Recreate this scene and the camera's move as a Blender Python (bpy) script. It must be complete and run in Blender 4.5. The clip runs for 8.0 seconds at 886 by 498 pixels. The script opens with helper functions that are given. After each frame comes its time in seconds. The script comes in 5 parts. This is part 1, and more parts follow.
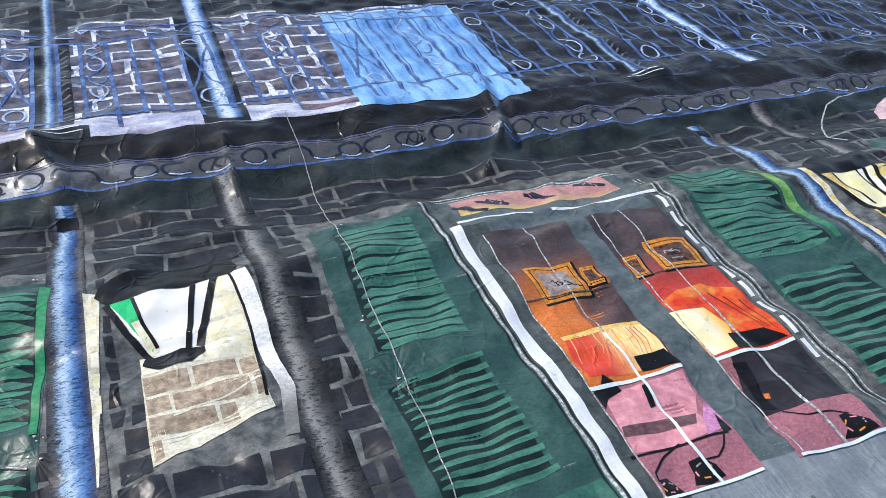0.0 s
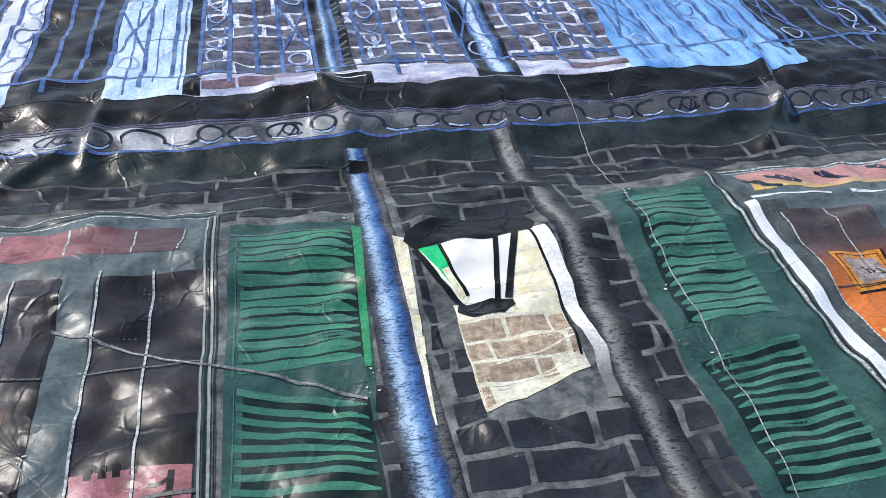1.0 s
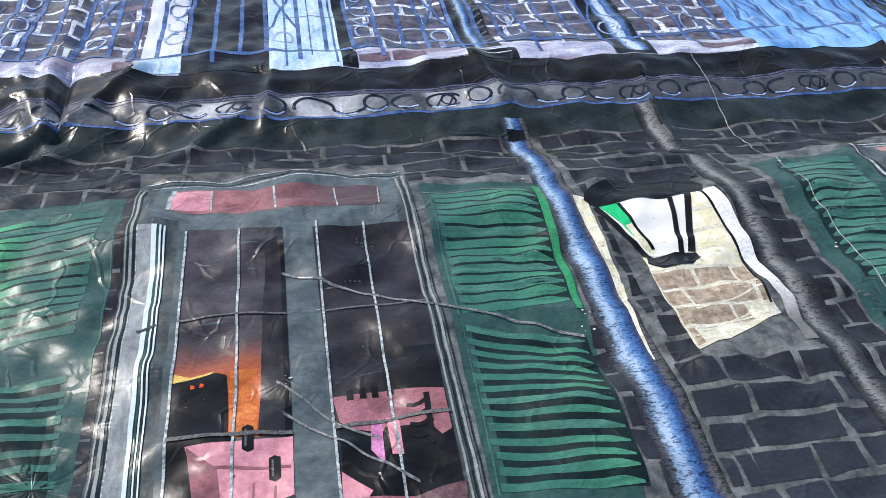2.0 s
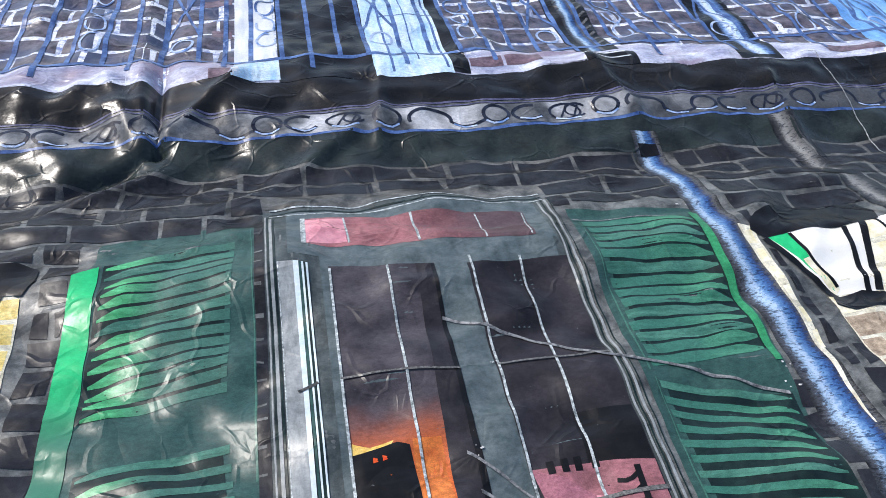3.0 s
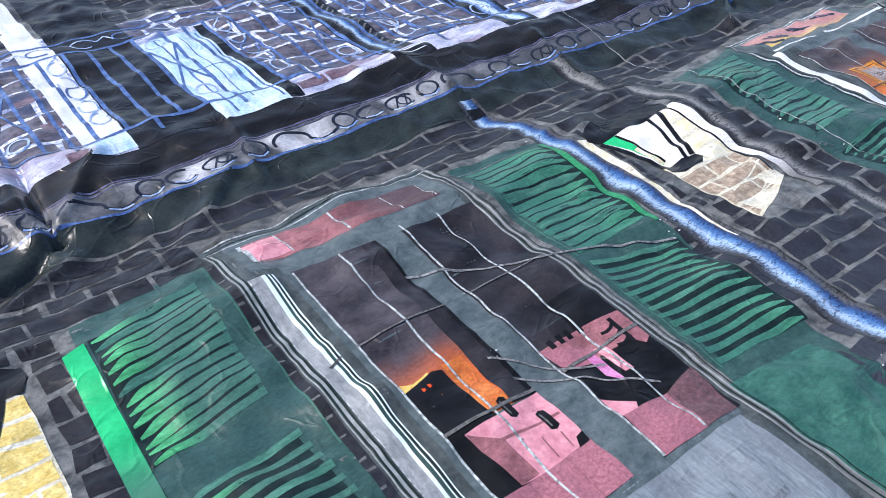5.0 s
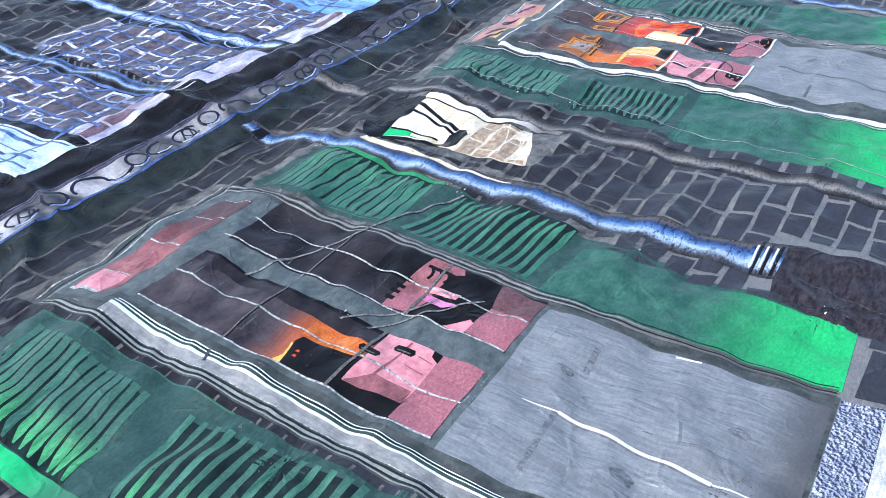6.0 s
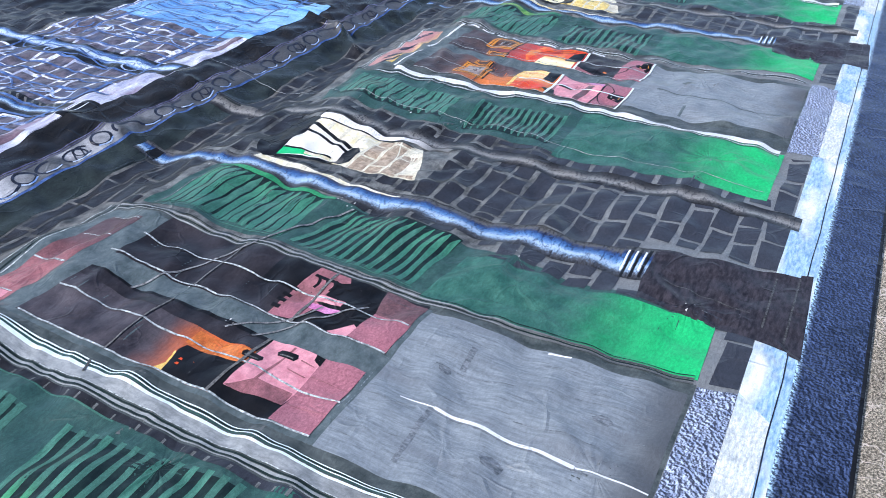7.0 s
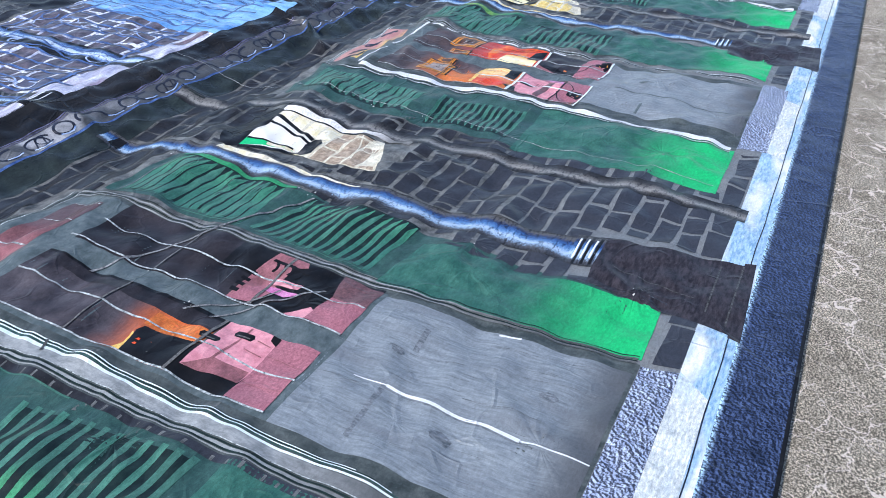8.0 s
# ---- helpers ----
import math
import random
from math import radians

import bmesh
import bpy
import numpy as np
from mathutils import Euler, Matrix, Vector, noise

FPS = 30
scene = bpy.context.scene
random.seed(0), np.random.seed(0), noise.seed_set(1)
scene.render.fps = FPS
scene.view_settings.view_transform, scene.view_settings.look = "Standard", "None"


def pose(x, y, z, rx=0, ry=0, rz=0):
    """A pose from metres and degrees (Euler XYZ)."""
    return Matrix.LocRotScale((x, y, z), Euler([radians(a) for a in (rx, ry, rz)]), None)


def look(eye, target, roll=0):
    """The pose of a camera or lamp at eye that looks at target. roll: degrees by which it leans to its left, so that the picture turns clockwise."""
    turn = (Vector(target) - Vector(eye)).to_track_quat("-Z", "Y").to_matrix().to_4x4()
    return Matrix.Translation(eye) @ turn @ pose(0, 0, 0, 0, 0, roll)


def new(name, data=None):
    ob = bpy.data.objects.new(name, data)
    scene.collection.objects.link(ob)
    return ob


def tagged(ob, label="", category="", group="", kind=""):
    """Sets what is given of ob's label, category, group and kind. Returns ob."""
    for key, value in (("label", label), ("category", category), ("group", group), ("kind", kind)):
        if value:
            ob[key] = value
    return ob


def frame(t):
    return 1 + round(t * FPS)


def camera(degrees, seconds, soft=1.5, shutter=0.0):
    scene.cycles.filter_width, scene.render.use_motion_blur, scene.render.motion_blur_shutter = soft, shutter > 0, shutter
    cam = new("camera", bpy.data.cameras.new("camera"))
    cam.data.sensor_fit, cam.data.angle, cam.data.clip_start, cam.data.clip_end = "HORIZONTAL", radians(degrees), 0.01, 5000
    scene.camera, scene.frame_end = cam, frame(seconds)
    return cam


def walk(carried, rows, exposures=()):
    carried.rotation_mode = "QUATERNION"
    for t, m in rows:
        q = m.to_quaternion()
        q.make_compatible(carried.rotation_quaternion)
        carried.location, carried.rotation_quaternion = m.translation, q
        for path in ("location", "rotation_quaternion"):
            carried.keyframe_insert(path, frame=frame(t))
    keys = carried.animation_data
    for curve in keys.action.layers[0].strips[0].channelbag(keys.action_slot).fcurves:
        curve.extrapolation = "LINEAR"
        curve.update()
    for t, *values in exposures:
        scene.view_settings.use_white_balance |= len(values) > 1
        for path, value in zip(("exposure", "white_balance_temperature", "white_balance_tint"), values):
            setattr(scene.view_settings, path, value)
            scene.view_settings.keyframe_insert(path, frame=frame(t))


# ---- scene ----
cam = camera(57.4, 8.0, soft=0.7)
PATH = [
    (0, (0.079, 0.293, 1.35), (0.619, 1.835, 0.196), 5.0),
    (0.5, (-0.126, 0.364, 1.322), (0.236, 1.906, 0.101), 3.6),
    (1, (-0.334, 0.387, 1.317), (-0.132, 1.935, 0.066), 3.1),
    (1.5, (-0.58, 0.292, 1.305), (-0.371, 1.859, 0.08), 3.5),
    (2, (-0.809, 0.242, 1.299), (-0.635, 1.79, 0.045), 3.3),
    (2.2, (-0.879, 0.273, 1.287), (-0.726, 1.817, 0.025), 3.4),
    (3.3, (-1.313, 0.556, 1.259), (-1.073, 2.058, -0.041), 4.1),
    (3.5, (-1.384, 0.55, 1.291), (-1.072, 2.042, -0.004), 2.3),
    (4, (-1.587, 0.543, 1.3), (-1.077, 2.005, 0.034), -4.5),
    (4.2, (-1.63, 0.525, 1.294), (-1.027, 1.983, 0.066), -3.3),
    (5.3, (-1.827, 0.259, 1.301), (-0.927, 1.586, 0.106), -2.6),
    (5.5, (-1.921, 0.238, 1.3), (-0.9, 1.492, 0.123), -3.2),
    (6, (-2.073, 0.158, 1.333), (-0.814, 1.213, 0.192), -2.2),
    (6.5, (-2.094, 0.08, 1.326), (-0.743, 1.066, 0.229), -1.0),
    (7, (-2.088, 0.007, 1.316), (-0.682, 0.939, 0.24), 0.3),
    (7.5, (-2.106, -0.052, 1.315), (-0.662, 0.829, 0.247), 1.5),
    (8, (-2.128, -0.075, 1.303), (-0.68, 0.803, 0.239), 1.9),
]
walk(cam, [(t, look(eye, target, roll)) for t, eye, target, roll in PATH],
     [(0, 0.08, 6500, 11), (3.5, 0.18, 6500, 13), (5.5, 0.38, 6200, 16), (6.0, 0.42, 6170, 15.5), (7.0, 0.29, 6100, 15), (8.0, 0.2, 6050, 14)])
# ---- world and sun ----
world = bpy.data.worlds.new("sky")
scene.world = world
world.use_nodes = True
wn = world.node_tree
sky = wn.nodes.new("ShaderNodeTexSky")
sky.sky_type, sky.sun_disc = "NISHITA", False
sky.sun_elevation, sky.sun_rotation = radians(47), radians(-58)
wn.links.new(sky.outputs["Color"], wn.nodes["Background"].inputs["Color"])
wn.nodes["Background"].inputs["Strength"].default_value = 0.15
sun_data = bpy.data.lights.new("sun", "SUN")
sun_data.energy, sun_data.angle, sun_data.color = 3.0, radians(2), (1.0, 0.95, 0.88)
sun = new("sun", sun_data)
sun.matrix_world = look((-2.89, 1.81, 3.65), (0, 0, 0))


# ---- materials ----
def link(tree, a, b):
    tree.links.new(a, b)


def print_space(tree, stretch=(1, 1, 1)):
    """Coordinates along and up the print, in metres."""
    geo = tree.nodes.new("ShaderNodeNewGeometry")
    turn = tree.nodes.new("ShaderNodeVectorRotate")
    turn.rotation_type = "Z_AXIS"
    turn.inputs["Angle"].default_value = radians(-6)
    link(tree, geo.outputs["Position"], turn.inputs["Vector"])
    scale = tree.nodes.new("ShaderNodeVectorMath")
    scale.operation = "MULTIPLY"
    scale.inputs[1].default_value = stretch
    link(tree, turn.outputs["Vector"], scale.inputs[0])
    return scale.outputs["Vector"]


def noise_tex(tree, vector, scale, detail=4, rough=0.6, distortion=0.0):
    n = tree.nodes.new("ShaderNodeTexNoise")
    n.inputs["Scale"].default_value, n.inputs["Detail"].default_value = scale, detail
    n.inputs["Roughness"].default_value, n.inputs["Distortion"].default_value = rough, distortion
    link(tree, vector, n.inputs["Vector"])
    return n.outputs["Fac"]


def ramp(tree, value, stops):
    r = tree.nodes.new("ShaderNodeValToRGB")
    e = r.color_ramp.elements
    while len(e) < len(stops):
        e.new(0.5)
    for k, (p, col) in zip(e, stops):
        k.position, k.color = p, (*col, 1)
    link(tree, value, r.inputs["Fac"])
    return r.outputs["Color"]


def mix(tree, fac, a, b, kind="MIX"):
    m = tree.nodes.new("ShaderNodeMix")
    m.data_type, m.blend_type = "RGBA", kind
    for value, socket in ((fac, m.inputs["Factor"]), (a, m.inputs["A"]), (b, m.inputs["B"])):
        if isinstance(value, (int, float)):
            socket.default_value = value
        elif isinstance(value, tuple):
            socket.default_value = (*value, 1)
        else:
            link(tree, value, socket)
    return m.outputs["Result"]


def math_node(tree, op, a, b=0.0):
    m = tree.nodes.new("ShaderNodeMath")
    m.operation = op
    for value, socket in ((a, m.inputs[0]), (b, m.inputs[1])):
        if isinstance(value, (int, float)):
            socket.default_value = value
        else:
            link(tree, value, socket)
    return m.outputs[0]


def blank(name):
    m = bpy.data.materials.new(name)
    m.use_nodes = True
    return m, m.node_tree, m.node_tree.nodes["Principled BSDF"]


def film_group():
    """The sheet's coated fabric: creases, gathered points, weave and patchy gloss, the same under every colour."""
    tree = bpy.data.node_groups.new("coated_fabric", "ShaderNodeTree")
    tree.interface.new_socket("Normal", in_out="OUTPUT", socket_type="NodeSocketVector")
    tree.interface.new_socket("Patch", in_out="OUTPUT", socket_type="NodeSocketFloat")
    out = tree.nodes.new("NodeGroupOutput")
    p = print_space(tree)
    crease = noise_tex(tree, p, 6.0, 2, 0.5, 0.5)
    fine = noise_tex(tree, p, 30.0, 2, 0.5)
    weave = noise_tex(tree, p, 700.0, 1, 0.5)
    sharp = math_node(tree, "ABSOLUTE", math_node(tree, "SUBTRACT", crease, 0.5))
    height = math_node(tree, "ADD", sharp, math_node(tree, "MULTIPLY", fine, 0.12))
    height = math_node(tree, "ADD", height, math_node(tree, "MULTIPLY", weave, 0.012))
    # Thin folds
    wander = tree.nodes.new("ShaderNodeTexNoise")
    wander.inputs["Scale"].default_value = 5.0
    link(tree, p, wander.inputs["Vector"])
    for size, thin, floor, amount in ((4.5, 26.0, 0.47, 1.6), (11.0, 14.0, 0.5, 1.3)):
        shift = tree.nodes.new("ShaderNodeVectorMath")
        shift.operation = "MULTIPLY_ADD"
        shift.inputs[1].default_value = (0.18, 0.18, 0.0)
        link(tree, wander.outputs["Color"], shift.inputs[0])
        link(tree, p, shift.inputs[2])
        cell = tree.nodes.new("ShaderNodeTexVoronoi")
        cell.feature = "DISTANCE_TO_EDGE"
        cell.inputs["Scale"].default_value = size
        link(tree, shift.outputs[0], cell.inputs["Vector"])
        near = math_node(tree, "MAXIMUM", math_node(tree, "SUBTRACT", 1.0, math_node(tree, "MULTIPLY", cell.outputs["Distance"], thin)), 0.0)
        some = math_node(tree, "MAXIMUM", math_node(tree, "SUBTRACT", noise_tex(tree, p, 0.6 * size, 2), floor), 0.0)
        height = math_node(tree, "ADD", height, math_node(tree, "MULTIPLY", math_node(tree, "MULTIPLY", near, some), amount))
    # Points where the cloth is gathered and puckers outwards
    sep = tree.nodes.new("ShaderNodeSeparateXYZ")
    link(tree, p, sep.inputs[0])
    for a, b, _, tall, _ in STARS:
        x, y = math_node(tree, "SUBTRACT", sep.outputs["X"], a), math_node(tree, "SUBTRACT", sep.outputs["Y"], b)
        way = math_node(tree, "ARCTAN2", y, x)
        r = math_node(tree, "SQRT", math_node(tree, "ADD", math_node(tree, "MULTIPLY", x, x), math_node(tree, "MULTIPLY", y, y)))
        ray = tree.nodes.new("ShaderNodeTexNoise")
        ray.noise_dimensions = "1D"
        ray.inputs["Scale"].default_value, ray.inputs["Detail"].default_value = 2.0, 1
        link(tree, math_node(tree, "ADD", way, 7.0 * a), ray.inputs["W"])
        fall = math_node(tree, "POWER", 2.718, math_node(tree, "MULTIPLY", r, -10.0))
        rise = math_node(tree, "MINIMUM", math_node(tree, "MULTIPLY", r, 22.0), 1.0)
        pucker = math_node(tree, "MULTIPLY", math_node(tree, "ABSOLUTE", math_node(tree, "SUBTRACT", ray.outputs["Fac"], 0.5)), math_node(tree, "MULTIPLY", fall, rise))
        height = math_node(tree, "ADD", height, math_node(tree, "MULTIPLY", pucker, 240.0 * tall))
    bump = tree.nodes.new("ShaderNodeBump")
    bump.inputs["Strength"].default_value, bump.inputs["Distance"].default_value = 0.65, 0.014
    link(tree, height, bump.inputs["Height"])
    link(tree, bump.outputs["Normal"], out.inputs["Normal"])
    link(tree, noise_tex(tree, p, 3.0, 4, 0.6, 0.5), out.inputs["Patch"])
    return tree


# Gathered points: along and up the print, radius, height, rays
STARS = [(-0.19, 0.96, 0.13, 0.006, 7), (-0.21, 0.45, 0.12, 0.006, 8), (-0.89, 0.48, 0.1, 0.005, 7), (-0.95, 0.81, 0.08, 0.003, 7), (-0.83, 1.5, 0.05, 0.0015, 8),
         (0.62, 1.55, 0.1, 0.006, 8), (0.75, 0.6, 0.1, 0.006, 7), (-0.15, 1.57, 0.06, 0.0018, 8), (1.5, 0.8, 0.1, 0.005, 7), (-1.3, 1.3, 0.12, 0.006, 6)]
FABRIC = film_group()


def film(tree, bsdf, gloss=0.33):
    g = tree.nodes.new("ShaderNodeGroup")
    g.node_tree = FABRIC
    link(tree, g.outputs["Normal"], bsdf.inputs["Normal"])
    link(tree, math_node(tree, "ADD", math_node(tree, "MULTIPLY", g.outputs["Patch"], 0.22), gloss - 0.11), bsdf.inputs["Roughness"])
    bsdf.inputs["Specular IOR Level"].default_value = 0.3


def ink(name, dark, light, scale=40.0, stretch=(1, 1, 1), lo=0.35, hi=0.65, detail=5, blot=None, blot_scale=5.0, blot_at=0.55, fade=None, gloss=0.33, grainy=1.0, emboss=0.0):
    """A printed colour: grain between two tones, larger blots of a third, and a fade to a fourth along u or v."""
    m, tree, bsdf = blank(name)
    grain = noise_tex(tree, print_space(tree, stretch), scale, detail, 0.65)
    col = ramp(tree, grain, [(lo, dark), (hi, light)])
    if blot:
        big = noise_tex(tree, print_space(tree, stretch), blot_scale, 3, 0.55, 0.3)
        mask = ramp(tree, big, [(blot_at - 0.08, (0, 0, 0)), (blot_at + 0.08, (1, 1, 1))])
        col = mix(tree, mask, col, blot)
    if fade:
        axis, start, end, tone = fade
        sep = tree.nodes.new("ShaderNodeSeparateXYZ")
        wob = noise_tex(tree, print_space(tree), 9.0, 3)
        link(tree, print_space(tree), sep.inputs[0])
        pos = math_node(tree, "ADD", sep.outputs[axis], math_node(tree, "MULTIPLY", math_node(tree, "SUBTRACT", wob, 0.5), 0.35 * abs(end - start)))
        rng = tree.nodes.new("ShaderNodeMapRange")
        rng.interpolation_type = "SMOOTHSTEP"
        rng.inputs["From Min"].default_value, rng.inputs["From Max"].default_value = start, end
        link(tree, pos, rng.inputs["Value"])
        col = mix(tree, rng.outputs["Result"], col, tone)
    weave = ramp(tree, noise_tex(tree, print_space(tree), 420.0, 2, 0.6), [(0.3, (0.62, 0.62, 0.62)), (0.7, (1.35, 1.35, 1.35))])
    col = mix(tree, 0.45 * grainy, col, weave, "MULTIPLY")
    etch = ramp(tree, noise_tex(tree, print_space(tree, (0.7, 1.2, 1)), 110.0, 3, 0.75), [(0.36, (0.7, 0.7, 0.7)), (0.5, (1, 1, 1)), (0.64, (1.3, 1.3, 1.3))])
    col = mix(tree, 0.6 * grainy, col, etch, "MULTIPLY")
    if emboss:
        move = tree.nodes.new("ShaderNodeVectorMath")
        move.operation = "ADD"
        move.inputs[1].default_value = (-0.0035, 0.003, 0)
        link(tree, print_space(tree), move.inputs[0])
        slope = math_node(tree, "SUBTRACT", noise_tex(tree, print_space(tree), emboss, 2, 0.6), noise_tex(tree, move.outputs[0], emboss, 2, 0.6))
        side = ramp(tree, math_node(tree, "ADD", math_node(tree, "MULTIPLY", slope, 2.2), 0.5), [(0.28, (0.25, 0.25, 0.28)), (0.5, (1, 1, 1)), (0.72, (2.2, 2.2, 2.2))])
        col = mix(tree, 1.0, col, side, "MULTIPLY")
    # Small worn flecks where the ink has cracked
    worn = ramp(tree, noise_tex(tree, print_space(tree), 85.0, 4, 0.7), [(0.70, (0, 0, 0)), (0.76, (1, 1, 1))])
    col = mix(tree, math_node(tree, "MULTIPLY", worn, 0.35), col, (0.35, 0.36, 0.37))
    link(tree, col, bsdf.inputs["Base Color"])
    film(tree, bsdf, gloss)
    return m


MORTAR = ink("mortar_ink", (0.055, 0.06, 0.06), (0.21, 0.22, 0.21), 22, lo=0.36, hi=0.62, blot=(0.035, 0.037, 0.038), blot_scale=2.6, blot_at=0.62, fade=("Y", 1.3, 0.5, (0.19, 0.205, 0.21)))
# Lower bricks fade to blue-grey: the sky's sheen put into the ink
BRICK = ink("brick_ink", (0.008, 0.008, 0.009), (0.031, 0.03, 0.032), 50, blot=(0.024, 0.025, 0.03), blot_scale=6, fade=("Y", 1.7, 0.9, (0.042, 0.047, 0.06)))
SMOKE = ink("shade_ink", (0.006, 0.006, 0.007), (0.02, 0.021, 0.022), 12)
MORTAR_LIT = ink("lit_mortar_ink", (0.2, 0.27, 0.52), (0.9, 0.93, 0.98), 34, lo=0.36, hi=0.52, blot=(0.12, 0.17, 0.34), blot_scale=6, blot_at=0.6)
MORTAR_BLUE = ink("dim_blue_mortar_ink", (0.012, 0.018, 0.035), (0.09, 0.11, 0.15), 16, lo=0.4, hi=0.66)
BRICK_LIT = ink("lit_brick_ink", (0.045, 0.043, 0.055), (0.19, 0.165, 0.2), 30, blot=(0.07, 0.085, 0.15), blot_scale=5)
BRICK_RED = ink("red_brick_ink", (0.09, 0.06, 0.078), (0.25, 0.165, 0.2), 50)
BLACK = ink("black_ink", (0.004, 0.004, 0.004), (0.012, 0.011, 0.011), 14)
BAND = ink("black_band_ink", (0.006, 0.006, 0.006), (0.02, 0.019, 0.018), 9, stretch=(0.4, 2, 1), blot=(0.024, 0.023, 0.022), blot_scale=3, gloss=0.27)
FRIEZE = ink("frieze_ink", (0.05, 0.055, 0.06), (0.2, 0.21, 0.22), 10, blot=(0.62, 0.63, 0.65), blot_scale=5, blot_at=0.56, fade=("X", -0.7, 0.5, (0.085, 0.09, 0.096)))
LILAC = ink("lilac_line_ink", (0.04, 0.04, 0.09), (0.2, 0.2, 0.33), 30)
BLUE_LINE = ink("blue_line_ink", (0.03, 0.07, 0.22), (0.14, 0.24, 0.52), 25)
SCROLL = ink("scroll_ink", (0.006, 0.007, 0.012), (0.03, 0.04, 0.07), 40)
RAIL = ink("rail_blue_ink", (0.035, 0.07, 0.2), (0.13, 0.24, 0.52), 24)
RAIL_PALE = ink("pale_scroll_ink", (0.12, 0.25, 0.55), (0.65, 0.75, 0.9), 30)
DOOR_PALE = ink("pale_blue_ink", (0.35, 0.6, 0.85), (0.75, 0.88, 0.95), 9, stretch=(3, 0.6, 1))
DOOR_BLUE = ink("blue_door_ink", (0.08, 0.25, 0.62), (0.22, 0.48, 0.85), 8, stretch=(4, 0.5, 1), blot=(0.3, 0.58, 0.92), blot_scale=3)
WHITE = ink("white_ink", (0.66, 0.71, 0.76), (0.88, 0.9, 0.91), 10, stretch=(3, 0.5, 1), grainy=0.35)
PIPE_EDGE = ink("pipe_edge_ink", (0.02, 0.021, 0.022), (0.13, 0.13, 0.125), 150)
PIPE_GREY = ink("grey_pipe_ink", (0.06, 0.06, 0.06), (0.2, 0.2, 0.19), 170, lo=0.36, hi=0.6)
PIPE_WHITE = ink("sunlit_pipe_ink", (0.62, 0.61, 0.58), (0.93, 0.92, 0.89), 90, lo=0.3, hi=0.42, fade=("Y", 1.68, 1.52, (0.2, 0.2, 0.19)))
GREEN = ink("green_ink", (0.026, 0.07, 0.062), (0.05, 0.118, 0.102), 30, blot=(0.034, 0.088, 0.08), blot_scale=4)
GREEN_LEAF = ink("bright_green_ink", (0.012, 0.5, 0.17), (0.03, 0.66, 0.24), 20, grainy=0.3, fade=("Y", 1.8, 1.62, (0.06, 0.22, 0.14)))
EDGE_GREEN = ink("edge_green_ink", (0.02, 0.2, 0.09), (0.05, 0.34, 0.14), 20)
SLAT = ink("slat_ink", (0.035, 0.165, 0.105), (0.085, 0.31, 0.19), 26, stretch=(0.3, 2, 1), fade=("X", -0.2, -0.36, (0.045, 0.17, 0.125)))
SLAT_LIT = ink("lit_slat_ink", (0.04, 0.3, 0.11), (0.12, 0.56, 0.25), 26, stretch=(0.3, 2, 1), fade=("X", -1.54, -1.42, (0.06, 0.17, 0.13)))
SLAT_DIM = ink("dim_slat_ink", (0.03, 0.12, 0.088), (0.09, 0.26, 0.19), 26, stretch=(0.3, 2, 1))
GAP = ink("slat_gap_ink", (0.006, 0.014, 0.014), (0.015, 0.035, 0.03), 20)
PANEL = ink("shutter_panel_ink", (0.025, 0.1, 0.08), (0.055, 0.17, 0.13), 20, fade=("Y", 0.78, 0.4, (0.02, 0.5, 0.16)))
MORTAR_EAVE = ink("shaded_mortar_ink", (0.04, 0.042, 0.039), (0.2, 0.2, 0.185), 22, lo=0.34, hi=0.64, blot=(0.03, 0.031, 0.03), blot_scale=2.6, blot_at=0.6)
SILL_PALE = ink("pale_sill_ink", (0.3, 0.33, 0.5), (0.78, 0.81, 0.92), 14, stretch=(0.6, 1.5, 1), blot=(0.3, 0.24, 0.33), blot_scale=5, blot_at=0.58)
MAUVE = ink("mauve_shade_ink", (0.1, 0.055, 0.062), (0.2, 0.105, 0.115), 60)
TEAL = ink("stile_ink", (0.07, 0.098, 0.103), (0.135, 0.17, 0.177), 35, grainy=0.7)
WOOD = ink("door_wood_ink", (0.13, 0.157, 0.178), (0.33, 0.378, 0.41), 30, stretch=(5, 0.6, 1), lo=0.22, hi=0.76, blot=(0.2, 0.225, 0.247), blot_scale=2.5, blot_at=0.6, fade=("Y", 0.52, 0.37, (0.1, 0.11, 0.12)), grainy=0.6)
FRAME_INK = ink("frame_ink", (0.042, 0.055, 0.055), (0.105, 0.125, 0.123), 30, stretch=(1, 0.5, 1))
STRIPE = ink("white_stripe_ink", (0.66, 0.82, 0.84), (0.88, 0.95, 0.95), 20, grainy=0.3)
FINE_LINE = ink("pale_line_ink", (0.13, 0.16, 0.165), (0.72, 0.78, 0.78), 110)
NIGHT = ink("dark_glass_ink", (0.012, 0.011, 0.013), (0.045, 0.04, 0.045), 7)
DUSK = ink("dusk_glass_ink", (0.03, 0.027, 0.033), (0.1, 0.088, 0.098), 9, fade=("Y", 1.65, 1.47, (0.66, 0.15, 0.04)))
GLOW = ink("orange_ink", (0.5, 0.12, 0.03), (0.8, 0.25, 0.06), 30)
YELLOW = ink("yellow_ink", (0.85, 0.5, 0.08), (0.95, 0.75, 0.3), 20)
PINK = ink("pink_ink", (0.62, 0.24, 0.29), (0.85, 0.4, 0.45), 40, blot=(0.52, 0.2, 0.24), blot_scale=9, blot_at=0.66, grainy=0.4)
PINK_FLOOR = ink("pink_floor_ink", (0.3, 0.11, 0.14), (0.48, 0.2, 0.24), 160, grainy=0.7)
PINK_DEEP = ink("deep_pink_ink", (0.24, 0.1, 0.11), (0.42, 0.17, 0.19), 30)
